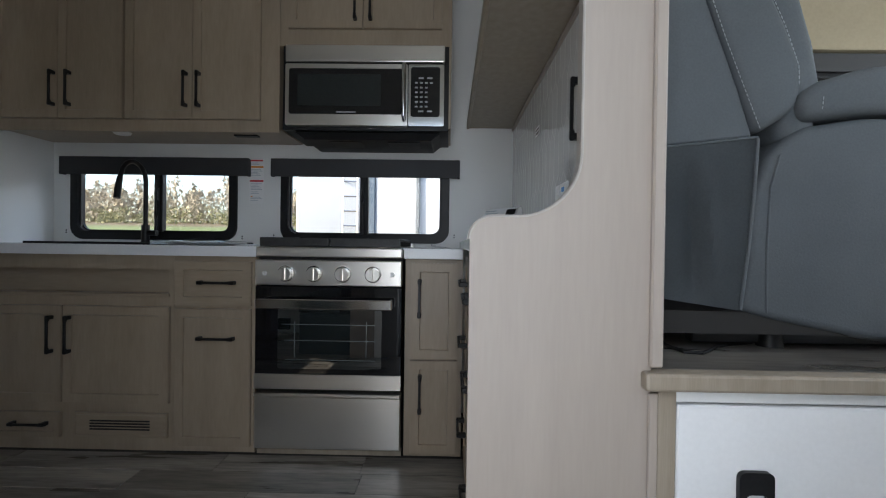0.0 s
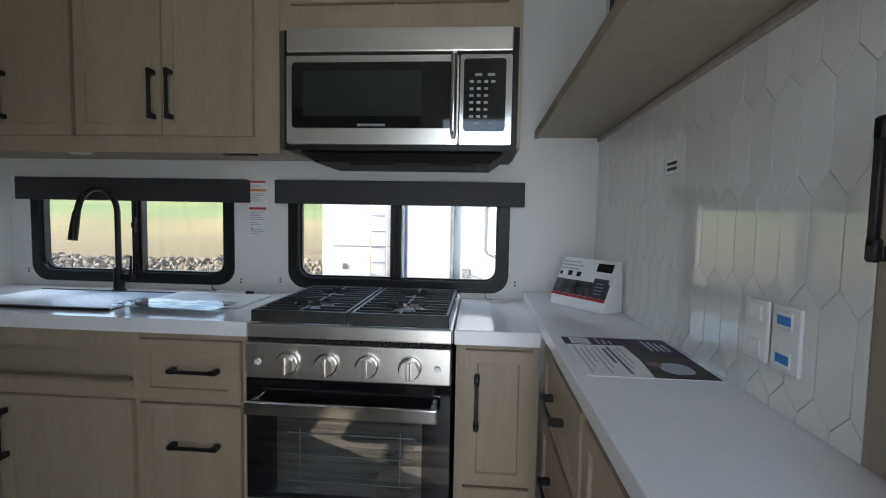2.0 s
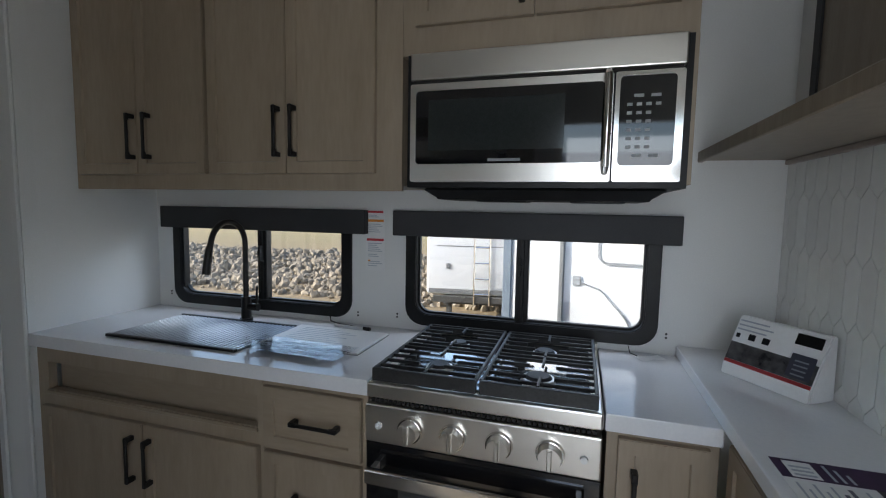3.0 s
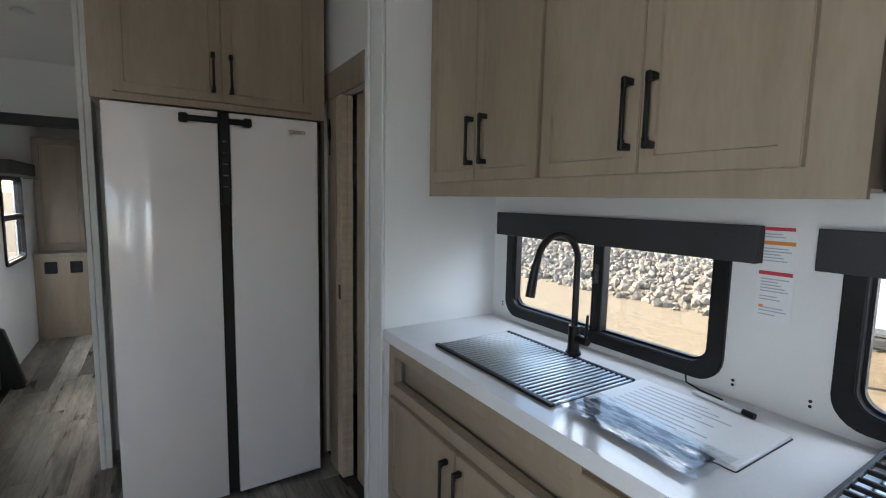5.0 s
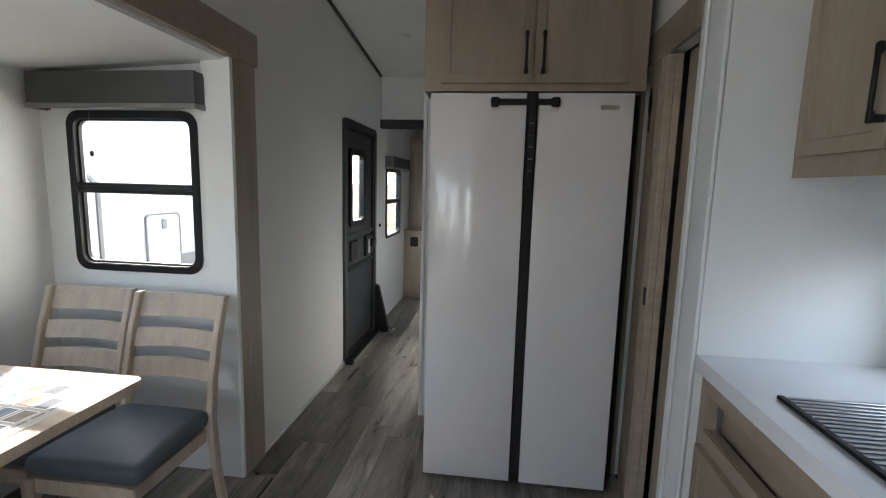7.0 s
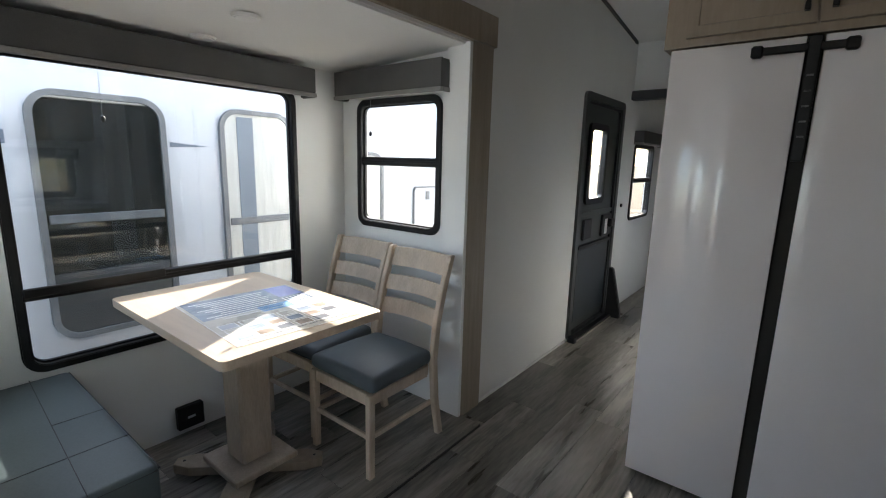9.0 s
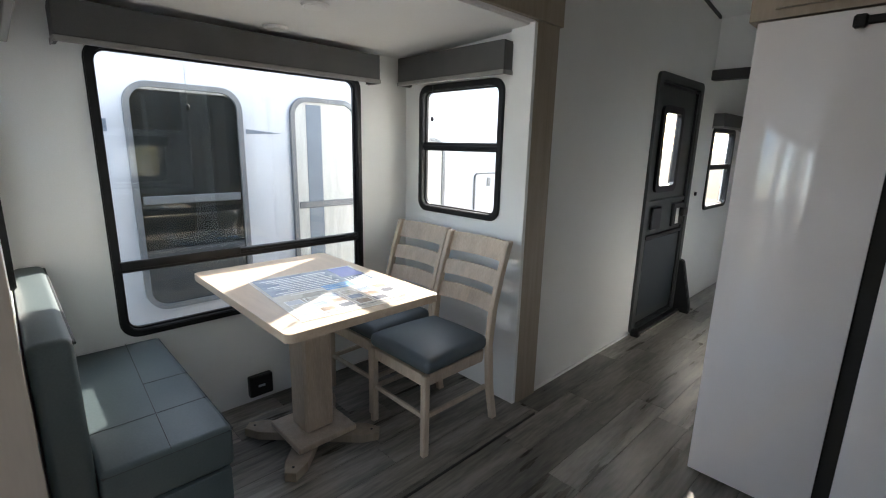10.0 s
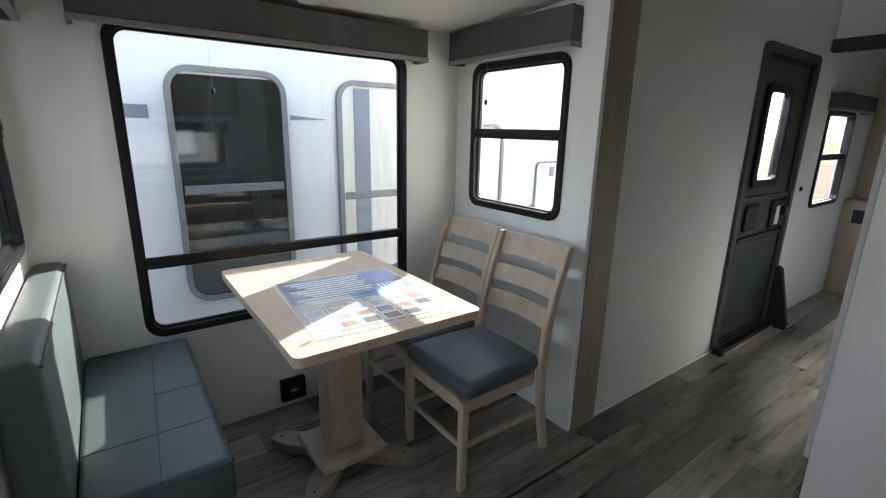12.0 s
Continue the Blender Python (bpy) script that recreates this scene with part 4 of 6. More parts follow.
part("dark_panel", on_slope(0.050, 0.110, 0.020, 0.082, 0.002), DKPRINT, box)
for k in range(4):
    part("panel_line", on_slope(0.062, 0.096, 0.026 + 0.012 * k, 0.030 + 0.012 * k, 0.0028), LINE, box)
for x, w in ((-0.112, 0.012), (-0.075, 0.020), (-0.035, 0.020)):
    part("small_picture", on_slope(x, x + w, 0.080, 0.080 + 0.6 * w + 0.006), BLACKP, box)
for k in range(3):
    part("text_line", on_slope(-0.115, -0.03 + 0.015 * (k % 2), 0.104 + 0.013 * k, 0.1085 + 0.013 * k), LINE, box)
bro = thing("brochure", pose(0.304, 1.695, 0.9625, 0, 0, 0), "dark purple and white printed brochure lying on counter", "brochure")
PURPLE = varied("purple_print", (0.030, 0.012, 0.045), (0.055, 0.022, 0.075), 12.0, rough=0.5, bump=0, spec=0.25)
SCENEP = varied("dim_scene_print", (0.012, 0.016, 0.014), (0.075, 0.070, 0.066), 14.0, rough=0.5, bump=0, spec=0.25)
part("sheet", slab_outline([(-0.126, 0.148), (-0.126, -0.148), (0.126, -0.148), (0.126, 0.148)], 0.0, 0.0012), PAPER, bro)
part("top_band", boxes((-0.1255, 0.1255, 0.080, 0.1475, 0.0013, 0.0016)), PURPLE, bro, "dark purple band")
part("side_picture", slab_outline([(0.010, 0.0795), (0.012, -0.03), (0.002, -0.147), (0.1255, -0.147), (0.1255, 0.0795)], 0.0013, 0.0016), SCENEP, bro, "dim printed picture of a room")
part("side_band", boxes((0.070, 0.1255, 0.0, 0.0793, 0.0017, 0.0019)), PURPLE, bro, "dark purple corner")
part("pale_shape", slab_outline(rounded(0.062, 0.075, 0.028, 5, 0.066, -0.085), 0.0017, 0.0019), LINE, bro)
part("brown_shape", slab_outline(rounded(0.030, 0.034, 0.014, 4, 0.030, -0.062), 0.0020, 0.0022), material("brown_print", (0.12, 0.04, 0.03), 0.3), bro)
part("logo_block", boxes((-0.108, -0.062, 0.084, 0.140, 0.0017, 0.0019)), PAPER, bro, "white printed block")
for k in range(3):
    part("logo_line", boxes((-0.102, -0.068, 0.090 + 0.014 * k, 0.096 + 0.014 * k, 0.0020, 0.0022)), LINE, bro)
for k in range(3):
    part("white_text", boxes((-0.045 + 0.014 * k, -0.040 + 0.014 * k, 0.086, 0.140 - 0.012 * k, 0.0017, 0.0019)), LINE, bro)
for k in range(4):
    part("white_text", boxes((0.062 + 0.013 * k, 0.069 + 0.013 * k, 0.040, 0.128 - 0.010 * k, 0.0020, 0.0022)), LINE, bro)
for k in range(9):
    x = -0.112 + 0.0125 * k
    part("text_line", boxes((x, x + (0.007 if k in (5, 6) else 0.004), -0.13 + 0.035 * (k % 3), 0.066 - 0.018 * (k % 2), 0.0013, 0.0015)), DKPRINT if k in (5, 6) else LINE, bro)
BLUE = material("blue_sticker", (0.02, 0.22, 0.60), 0.4)
for y, blue in ((1.396, True), (1.472, False)):
    o = thing("wall_outlet", pose(0.4425, y, 1.083, 0, 0, -90), "white wall outlet plate on tiled wall" if not blue else "white wall outlet with two blue stickers", "outlet", "wall outlets")
    part("plate", boxes((-0.033, 0.033, -0.007, 0.0, -0.052, 0.052), bevel=0.003, segs=2), WHITEP, o)
    for z in (-0.03, 0.03):
        part("socket", boxes((-0.017, 0.017, -0.009, -0.0071, z - 0.014, z + 0.014), bevel=0.002), PAPER, o)
        if blue:
            part("blue_tag", boxes((-0.015, 0.015, -0.0105, -0.0092, z - 0.007, z + 0.007)), BLUE, o, "blue sticker")
tag = thing("tv_label", pose(0.4425, 1.862, 1.402, 0, 0, -90), "small white label with two dark text lines", "sticker")
part("sheet", boxes((-0.035, 0.035, -0.0012, 0.0, -0.017, 0.017)), PAPER, tag)
for z in (0.003, -0.011):
    part("text_line", boxes((-0.029, 0.029, -0.0018, -0.0013, z, z + 0.008)), BLACKP, tag)
tg = thing("loose_tag", pose(0.06, 2.52, 0.9255, 0, 0, 25), "small folded paper tag with wire on worktop", "tag")
part("paper", sheet(0.09, 0.05, 0.012, 6, 5, 5), PAPER, tg, "", True)
part("wire", tube([(-0.04, 0.01, 0.01), (-0.05, 0.04, 0.012), (-0.045, 0.06, 0.03)], 0.0015, 6), BLACKP, tg)

# ---------------------------------------------------------------- fridge wall
fr = thing("refrigerator", pose(-2.765, 1.074, 0.0, 0, 0, 90), "tall white glass-front refrigerator with two doors", "refrigerator")
part("body", boxes((0.012, 0.85, 0.055, 0.74, 0.03, 1.825), bevel=0.004), BLACKP, fr)
for nm, x0, x1 in (("left_door", 0.0, 0.420), ("right_door", 0.468, 0.866)):
    part(nm, boxes((x0, x1, 0.0, 0.052, 0.020, 1.833), bevel=0.004, segs=3), FRIDGE, fr, "white glossy door", True)
part("centre_channel", boxes((0.4205, 0.4675, 0.018, 0.052, 0.035, 1.815)), DARKGAP, fr, "black handle channel")
lockb = part("door_lock", boxes((0.275, 0.552, -0.022, -0.004, 1.780, 1.806), bevel=0.005), BLACKP, fr, "black travel door lock bar")
for x in (0.285, 0.54):
    part("lock_end", boxes((x - 0.018, x + 0.018, -0.030, -0.002, 1.772, 1.812), bevel=0.006), BLACKP, lockb)
part("lock_post", boxes((0.425, 0.463, -0.024, 0.018, 1.42, 1.828), bevel=0.004), BLACKP, lockb)
for k in range(5):
    part("lock_slot", boxes((0.434, 0.454, -0.0258, -0.0242, 1.50 + 0.05 * k, 1.506 + 0.05 * k)), GREYP, lockb)
part("maker_plate", boxes((0.73, 0.805, -0.0022, -0.0004, 1.765, 1.782), bevel=0.0005), STEELP, fr, "small silver name plate")
for x in (0.05, 0.80):
    part("foot", cyl((x, 0.12, 0.0), (x, 0.12, 0.031), 0.02, 0.02, 12), BLACKP, fr)
fc = thing("fridge_cabinet", pose(-2.790, 1.04, 1.845, 0, 0, 90), "taupe wood-grain cabinet above the refrigerator", "cabinet", "kitchen wall cabinets")
part("body", boxes((0.0, 0.945, 0.0, 0.70, 0.0, 0.85)), CAB, fc)
front(fc, 0.078, 0.030, 0.393, 0.75, (0.442, 0.150), length=0.17)
front(fc, 0.480, 0.030, 0.395, 0.75, (0.514, 0.150), length=0.17)
for k, (y0, y1) in enumerate(((0.943, 0.966), (0.968, 0.996))):
    solid("trim_hall_corner_%d" % (k + 1), boxes((-3.369, -3.357, y0, y1, 0.0, 2.69), bevel=0.004, segs=2), WALL, "white corner strip at hallway wall end", "trim", "structure")

# pantry behind the pocket door
pd = thing("pantry_door", pose(-2.935, 2.045, 0.0), "partly open tan pocket door of pantry", "door")
part("slab", boxes((0.0, 0.306, 0.0, 0.028, 0.012, 1.955), bevel=0.002), TABLE, pd)
part("stile", boxes((0.229, 0.305, -0.030, 0.0, 0.012, 1.955), bevel=0.003), TABLE, pd)
part("edge_latch", boxes((0.262, 0.288, -0.034, -0.0305, 0.955, 1.03), bevel=0.002), BLACK, pd, "black latch")
part("stop_strip", boxes((0.328, 0.415, 0.040, 0.060, 0.0, 1.955), bevel=0.002), CAB, pd)
part("jamb_liner", boxes((0.548, 0.572, -0.014, 0.038, 0.0, 1.955), bevel=0.002), TRIMW, pd)
hk = thing("wall_hook", pose(-2.80, 2.026, 1.72), "black cord loop hanging on pantry door trim", "hook")
part("loop", tube([(0, -0.012, 0.12), (0.014, -0.014, 0.10), (0.016, -0.014, 0.06), (0.004, -0.014, 0.02), (-0.012, -0.014, 0.05), (-0.012, -0.014, 0.10), (0, -0.012, 0.14), (0, -0.012, -0.04)], 0.003, 6), BLACKP, hk, "", True)
part("back_strip", boxes((-0.03, 0.078, -0.010, 0.0185, -1.72, 0.235), bevel=0.002), CAB, hk)
ps = thing("pantry_shelving", pose(-2.95, 2.10, 0.0), "unlit wooden pantry shelves", "shelf")
for z in (0.35, 0.72, 1.05, 1.38, 1.70):
    part("shelf_board", boxes((0.0, 0.73, 0.12, 0.49, z, z + 0.018)), CAB, ps)
part("back_board", boxes((0.0, 0.73, 0.485, 0.495, 0.0, 2.2)), CAB, ps)

# ---------------------------------------------------------------- dinette
FL = 0.012
tb = thing("dinette_table", pose(-1.660, -0.208, FL), "pale wood-grain pedestal dinette table with rounded corners", "table")
part("tabletop", slab_outline(rounded(0.665, 0.955, 0.026, 6), 0.740, 0.772, 0.003), TABLE, tb)
part("column", boxes((-0.072, 0.072, -0.092, 0.052, 0.075, 0.735), bevel=0.012), CHAIRW, tb)
part("top_plate", boxes((-0.15, 0.15, -0.17, 0.13, 0.715, 0.7375), bevel=0.003), CHAIRW, tb)
part("base_plate", boxes((-0.145, 0.145, -0.165, 0.125, 0.048, 0.0745), bevel=0.004), CHAIRW, tb)
for a in (45, 135, 225, 315):
    bm = slab_outline([(0.0, -0.05), (0.20, -0.05), (0.272, -0.024), (0.272, 0.024), (0.20, 0.05), (0.0, 0.05)], 0.006, 0.047, 0.004)
    f = part("foot", bm, TRIMW, tb, "", False, pose(0.045 * math.cos(radians(a)), -0.026 + 0.045 * math.sin(radians(a)), 0, 0, 0, a))
    part("screw", cyl((0.235, 0, 0.047), (0.235, 0, 0.0485), 0.006, 0.006, 10), BLACK, f)
    part("glide", cyl((0.24, 0, 0.0), (0.24, 0, 0.006), 0.018, 0.018, 12), BLACKP, f)
mat_ = thing("table_brochure", pose(-1.682, -0.075, FL + 0.7724, 0, 0, -4), "large glossy blue and white printed sheet on table", "brochure")
BLUEP = varied("blue_photo_print", (0.16, 0.20, 0.27), (0.44, 0.50, 0.58), 7.0, (1, 3, 1), 0.22, 0.04, 0.0, 40.0, coat=0.3)
CREAM = varied("cream_print", (0.42, 0.40, 0.35), (0.55, 0.53, 0.48), 5.0, (1, 1, 1), 0.28, 0.04, 0.0, 40.0, coat=0.2)
BROWNP = varied("brown_photo_print", (0.12, 0.085, 0.06), (0.40, 0.32, 0.25), 16.0, (1, 1, 1), 0.3, 0.04, 0.0, 40.0)
part("sheet", boxes((-0.245, 0.245, -0.29, 0.29, 0.0, 0.0014)), PAPER, mat_)
part("ground_print", boxes((-0.242, 0.242, -0.287, 0.287, 0.0015, 0.0017)), CREAM, mat_, "cream printed border")
part("picture_area", boxes((-0.232, 0.232, -0.28, -0.02, 0.0018, 0.0020)), BLUEP, mat_, "blue-grey printed picture")
part("blue_block", boxes((-0.232, -0.12, -0.28, -0.12, 0.0021, 0.0023)), material("violet_blue_print", (0.30, 0.34, 0.62), 0.25), mat_, "violet-blue printed block")
part("blue_block", boxes((-0.115, 0.02, -0.05, 0.02, 0.0021, 0.0023)), material("light_blue_print", (0.22, 0.42, 0.70), 0.25), mat_, "light blue printed block")
DKP = material("dark_print", (0.10, 0.11, 0.13), 0.35)
for k in range(11):
    y = -0.245 + 0.024 * k
    part("text_line", boxes((-0.095 + 0.012 * (k % 3), 0.21 - 0.02 * (k % 4), y, y + 0.009, 0.0021, 0.0023)), PAPER, mat_)
for k in range(6):
    x = -0.215 + 0.018 * k
    part("text_line", boxes((x, x + 0.008, -0.10, 0.045, 0.0021, 0.0023)), PAPER, mat_)
for j, y in enumerate((0.06, 0.125, 0.19)):
    for i in range(6):
        x = -0.222 + 0.0755 * i
        fr_ = part("picture", boxes((x, x + 0.066, y, y + 0.055, 0.0018, 0.0020)), PAPER, mat_)
        part("print", boxes((x + 0.005, x + 0.061, y + 0.005, y + 0.05, 0.0021, 0.0023)), (BROWNP, LINE, BLUEP, DKP, CREAM)[(2 * i + 3 * j + i // 3) % 5], fr_)
for k in range(9):
    part("text_line", boxes((-0.21 + 0.047 * k, -0.175 + 0.047 * k, 0.256, 0.262, 0.0018, 0.0020)), DKP, mat_)


def chair(m, label):
    t = thing("dining_chair", m, label, "chair", "chairs at the dinette")
    bm = bmesh.new()
    add_box(bm, -0.218, 0.218, -0.218, 0.205, 0.400, 0.472, 0.032, 4)
    bmesh.ops.subdivide_edges(bm, edges=[e for e in bm.edges if e.calc_length() > 0.2], cuts=5, use_grid_fill=True)
    for v in bm.verts:
        v.co.z += 0.030 * (1 - (v.co.x / 0.22) ** 2) * (1 - (v.co.y / 0.21) ** 2) * (v.co.z > 0.44)
        v.co.x *= 1.0 - 0.10 * (v.co.y + 0.205) / 0.41
    part("seat", bm, SEATF, t, "grey vinyl padded seat", True)
    part("seat_frame", boxes((-0.173, 0.173, -0.214, -0.194, 0.345, 0.399), (-0.185, 0.185, 0.165, 0.185, 0.345, 0.399), (-0.196, -0.176, -0.187, 0.164, 0.345, 0.399), (0.176, 0.196, -0.187, 0.164, 0.345, 0.399), bevel=0.002), CHAIRW, t)
    for s in (-1, 1):
        bm = boxes((s * 0.190 - 0.016, s * 0.190 + 0.016, -0.222, -0.188, 0.0, 0.399), bevel=0.004)
        for v in bm.verts:
            if v.co.z < 0.1:
                v.co.x = s * 0.190 + (v.co.x - s * 0.190) * 0.8
        part("front_leg", bm, CHAIRW, t)
        pts = [(0.262, 0.0), (0.222, 0.20), (0.205, 0.42), (0.225, 0.60), (0.268, 0.76), (0.325, 0.925)]
        prof = [(y - 0.019, z) for y, z in pts] + [(y + 0.019, z) for y, z in pts[::-1]]
        bm = bmesh.new()
        a = [bm.verts.new((s * 0.196 - 0.014, y, z)) for y, z in prof]
        b = [bm.verts.new((s * 0.196 + 0.014, y, z)) for y, z in prof]
        n = len(prof)
        for k in range(n):
            bm.faces.new((a[k], a[(k + 1) % n], b[(k + 1) % n], b[k]))
        for k in range(5):
            for q in (a, b):
                bm.faces.new((q[k], q[k + 1], q[n - 2 - k], q[n - 1 - k]))
        bmesh.ops.recalc_face_normals(bm, faces=bm.faces)
        bmesh.ops.bevel(bm, geom=[e for e in bm.edges if len(e.link_faces) == 2 and e.calc_face_angle(0) > 1.0], offset=0.003, segments=2, affect="EDGES")
        part("back_post", bm, CHAIRW, t)
        part("side_stretcher", boxes((s * 0.182 - 0.009, s * 0.182 + 0.009, -0.189, 0.208, 0.18, 0.203), bevel=0.003), CHAIRW, t)
    part("front_stretcher", boxes((-0.175, 0.175, -0.212, -0.196, 0.182, 0.205), bevel=0.003), CHAIRW, t)
    for z0, z1, y in ((0.822, 0.918, 0.302), (0.700, 0.775, 0.258), (0.580, 0.655, 0.224)):
        bm = bmesh.new()
        N = 8
        for i in range(N + 1):
            x = -0.183 + 0.366 * i / N
            bow = 0.028 * (1 - (2 * i / N - 1) ** 2)
            tilt = 0.34 * (z1 - z0)
            for yy, zz in ((0, z0), (0.016, z0), (0.016 + tilt, z1), (tilt, z1)):
                bm.verts.new((x, y - 0.006 + bow + yy, zz))
        bm.verts.ensure_lookup_table()
        for i in range(N):
            for k in range(4):
                bm.faces.new([bm.verts[4 * i + k], bm.verts[4 * i + (k + 1) % 4], bm.verts[4 * i + 4 + (k + 1) % 4], bm.verts[4 * i + 4 + k]])
        bm.faces.new(bm.verts[0:4]); bm.faces.new(bm.verts[4 * N:4 * N + 4])
        bmesh.ops.recalc_face_normals(bm, faces=bm.faces)
        part("back_slat", bm, CHAIRW, t)
    return t


ch = chair(pose(-2.160, 0.043, FL, 0, 0, 90), "pale wooden ladder-back chair with grey vinyl seat at table")
copy_thing(ch, pose(-2.185, -0.402, FL, 0, 0, 92))

bench = thing("dinette_bench", pose(-0.72, 0.195, FL, 0, 0, -90), "grey vinyl dinette bench with quilted seat seams", "bench")
# local x runs to -y of the room, local y to +x
part("base", boxes((0.0, 0.92, -0.435, -0.006, 0.0, 0.345), bevel=0.006, segs=2), VINYL, bench, "", True)
part("seat_cushion", boxes((0.0, 0.922, -0.448, -0.100, 0.350, 0.490), bevel=0.018, segs=3), VINYL, bench, "grey vinyl seat cushion", True)
bm = bmesh.new()
add_box(bm, 0.0, 0.922, -0.098, -0.004, 0.350, 0.888, 0.022, 3)
part("backrest", bm, VINYL, bench, "grey vinyl backrest cushion", True)
SEAM = material("dark_seam", (0.03, 0.034, 0.036), 0.6)
part("seam", tube([(0.004, -0.275, 0.4905), (0.92, -0.322, 0.4905)], 0.0014, 6), SEAM, bench)
part("seam", tube([(0.234, -0.444, 0.4900), (0.234, -0.102, 0.4905)], 0.0014, 6), SEAM, bench)
part("seam", tube([(0.47, -0.444, 0.4900), (0.475, -0.30, 0.4905)], 0.0012, 6), SEAM, bench)
part("piping", tube([(0.006, -0.446, 0.478), (0.918, -0.446, 0.478)], 0.004, 6), SEAM, bench, "", True)
part("piping", tube([(0.008, -0.098, 0.872), (0.915, -0.098, 0.872)], 0.004, 6), SEAM, bench, "", True)
part("piping", tube([(0.004, -0.440, 0.474), (0.004, -0.105, 0.474)], 0.004, 6), SEAM, bench, "", True)
ot = thing("black_outlet", pose(-1.61, -0.73, 0.105, 0, 0, 180), "black surface outlet box low on slide wall", "outlet")
part("housing", boxes((-0.062, 0.062, -0.036, 0.0, -0.058, 0.058), bevel=0.005), BLACKP, ot)
part("slot", boxes((-0.018, 0.018, -0.038, -0.0362, -0.006, 0.006)), LINE, ot)
puck_light(-1.74, -0.58, 1.893, 0.055, "round white ceiling light, switched off, in slide-out")
puck_light(-1.73, -0.20, 1.913, 0.055, "round white ceiling light, switched off, in slide-out")

# ---------------------------------------------------------------- hallway
dr2 = thing("door_2", pose(-4.51, SOUTH_Y, 0.0, 0, 0, 180), "dark grey entry door with tall narrow window, closed", "door", "", "structure")
part("door_frame", ring(rounded(0.89, 1.915, 0.045, 5, 0, 0.9575), rounded(0.775, 1.825, 0.04, 5, 0, 0.945), -0.022, 0.03), DOORG, dr2, "", True)
part("door_slab", wall_rows(0.80, 0.015, 1.86, [(0.13, 0.50, 1.09, 1.69)], 0.008, 0.045), DOORG, dr2, "", False, pose(-0.40, 0, 0))
part("gasket", ring(rounded(0.765, 1.81, 0.04, 5, 0, 0.945), rounded(0.735, 1.78, 0.035, 5, 0, 0.945), -0.002, 0.0075), BLACKP, dr2)
part("window_rim", ring(rounded(0.40, 0.63, 0.05, 5, -0.085, 1.39), rounded(0.30, 0.53, 0.035, 5, -0.085, 1.39), -0.012, 0.02), BLACKP, dr2, "", True)
p = part("pane", boxes((-0.25, 0.08, 0.022, 0.026, 1.11, 1.67)), GLASS, dr2, "clear glass pane")
p.visible_shadow = False
part("mid_rail", boxes((-0.365, 0.365, -0.008, 0.0065, 0.985, 1.02), bevel=0.003), DOORG, dr2)
part("latch_plate", boxes((0.14, 0.35, -0.016, 0.0065, 0.78, 0.97), bevel=0.006), BLACKP, dr2, "black latch housing")
part("latch_knob", boxes((0.24, 0.34, -0.055, -0.017, 0.86, 0.93), bevel=0.01), BLACK, dr2)
part("paper_tag", boxes((0.19, 0.25, -0.0185, -0.0165, 0.80, 0.93)), PAPER, dr2)
part("pocket", boxes((-0.27, -0.10, -0.012, 0.0065, 0.79, 0.96), bevel=0.008), BLACKP, dr2)
part("kick_panel", boxes((-0.34, 0.34, -0.006, 0.0065, 0.12, 0.72), bevel=0.004), KICK, dr2, "black lower door panel, bluish reflection in its colour")
part("hinge_gasket", boxes((0.358, 0.384, -0.012, 0.006, 0.03, 1.83), bevel=0.003), BLACKP, dr2, "black rubber seal")
part("hinge_rail", boxes((-0.355, 0.355, -0.016, 0.0065, 0.725, 0.755), bevel=0.004), BLACK, dr2)
sl = thing("door_sill", pose(-4.51, SOUTH_Y, 0.0), "black door sill trough with end caps", "sill")
part("trough", boxes((-0.44, 0.44, 0.024, 0.075, 0.0, 0.030), bevel=0.006), BLACK, sl)
part("rim", boxes((-0.44, 0.44, 0.076, 0.082, 0.0, 0.012)), STEEL, sl)
part("end_cap", boxes((0.42, 0.47, 0.024, 0.09, 0.0, 0.055), bevel=0.012, segs=2), BLACKP, sl)
bm = bmesh.new()
add_prism(bm, [(0.0, 0.0), (0.13, 0.0), (0.13, 0.06), (0.035, 0.46), (0.0, 0.47)], 0.0, 0.05)
bmesh.ops.recalc_face_normals(bm, faces=bm.faces)
bmesh.ops.bevel(bm, geom=bm.edges[:], offset=0.006, segments=2, affect="EDGES")
sc = tagged(part("step_cover", bm, BLACKP), "black plastic step cover leaning by the door", "step cover")
sc.matrix_world = pose(-4.90, 0.235, 0.0, 0, 0, 90)
sw = thing("wall_button", pose(-5.14, SOUTH_Y, 1.02, 0, 0, 180), "small dark round wall button", "switch")
part("cap", cyl((0, 0, 0), (0, -0.012, 0), 0.018, 0.016, 16), BLACKP, sw, "", True)
hc = thing("hall_end_cabinet", pose(-6.32, 0.215, 0.0, 0, 0, 90), "taupe wood-grain low cabinet at hallway end", "cabinet")
part("body", boxes((0.0, 0.78, 0.0, 0.62, 0.0, 0.83)), CAB, hc)
part("top", boxes((-0.0, 0.782, -0.012, 0.62, 0.831, 0.86), bevel=0.003), TRIMW, hc)
for x in (0.13, 0.33):
    part("socket_plate", boxes((x - 0.05, x + 0.05, -0.012, 0.0, 0.66, 0.78), bevel=0.006), BLACKP, hc, "black socket plate")
ht = thing("hall_end_wardrobe", pose(-6.60, 0.215, 0.8605, 0, 0, 90), "taupe wood-grain wardrobe front at hallway end", "cabinet")
part("body", boxes((0.0, 0.78, 0.0, 0.38, 0.0, 1.15)), CAB, ht)
part("door", shaker(0.37, 1.08), CAB, ht, "", False, pose(0.015, -0.02, 0.03))
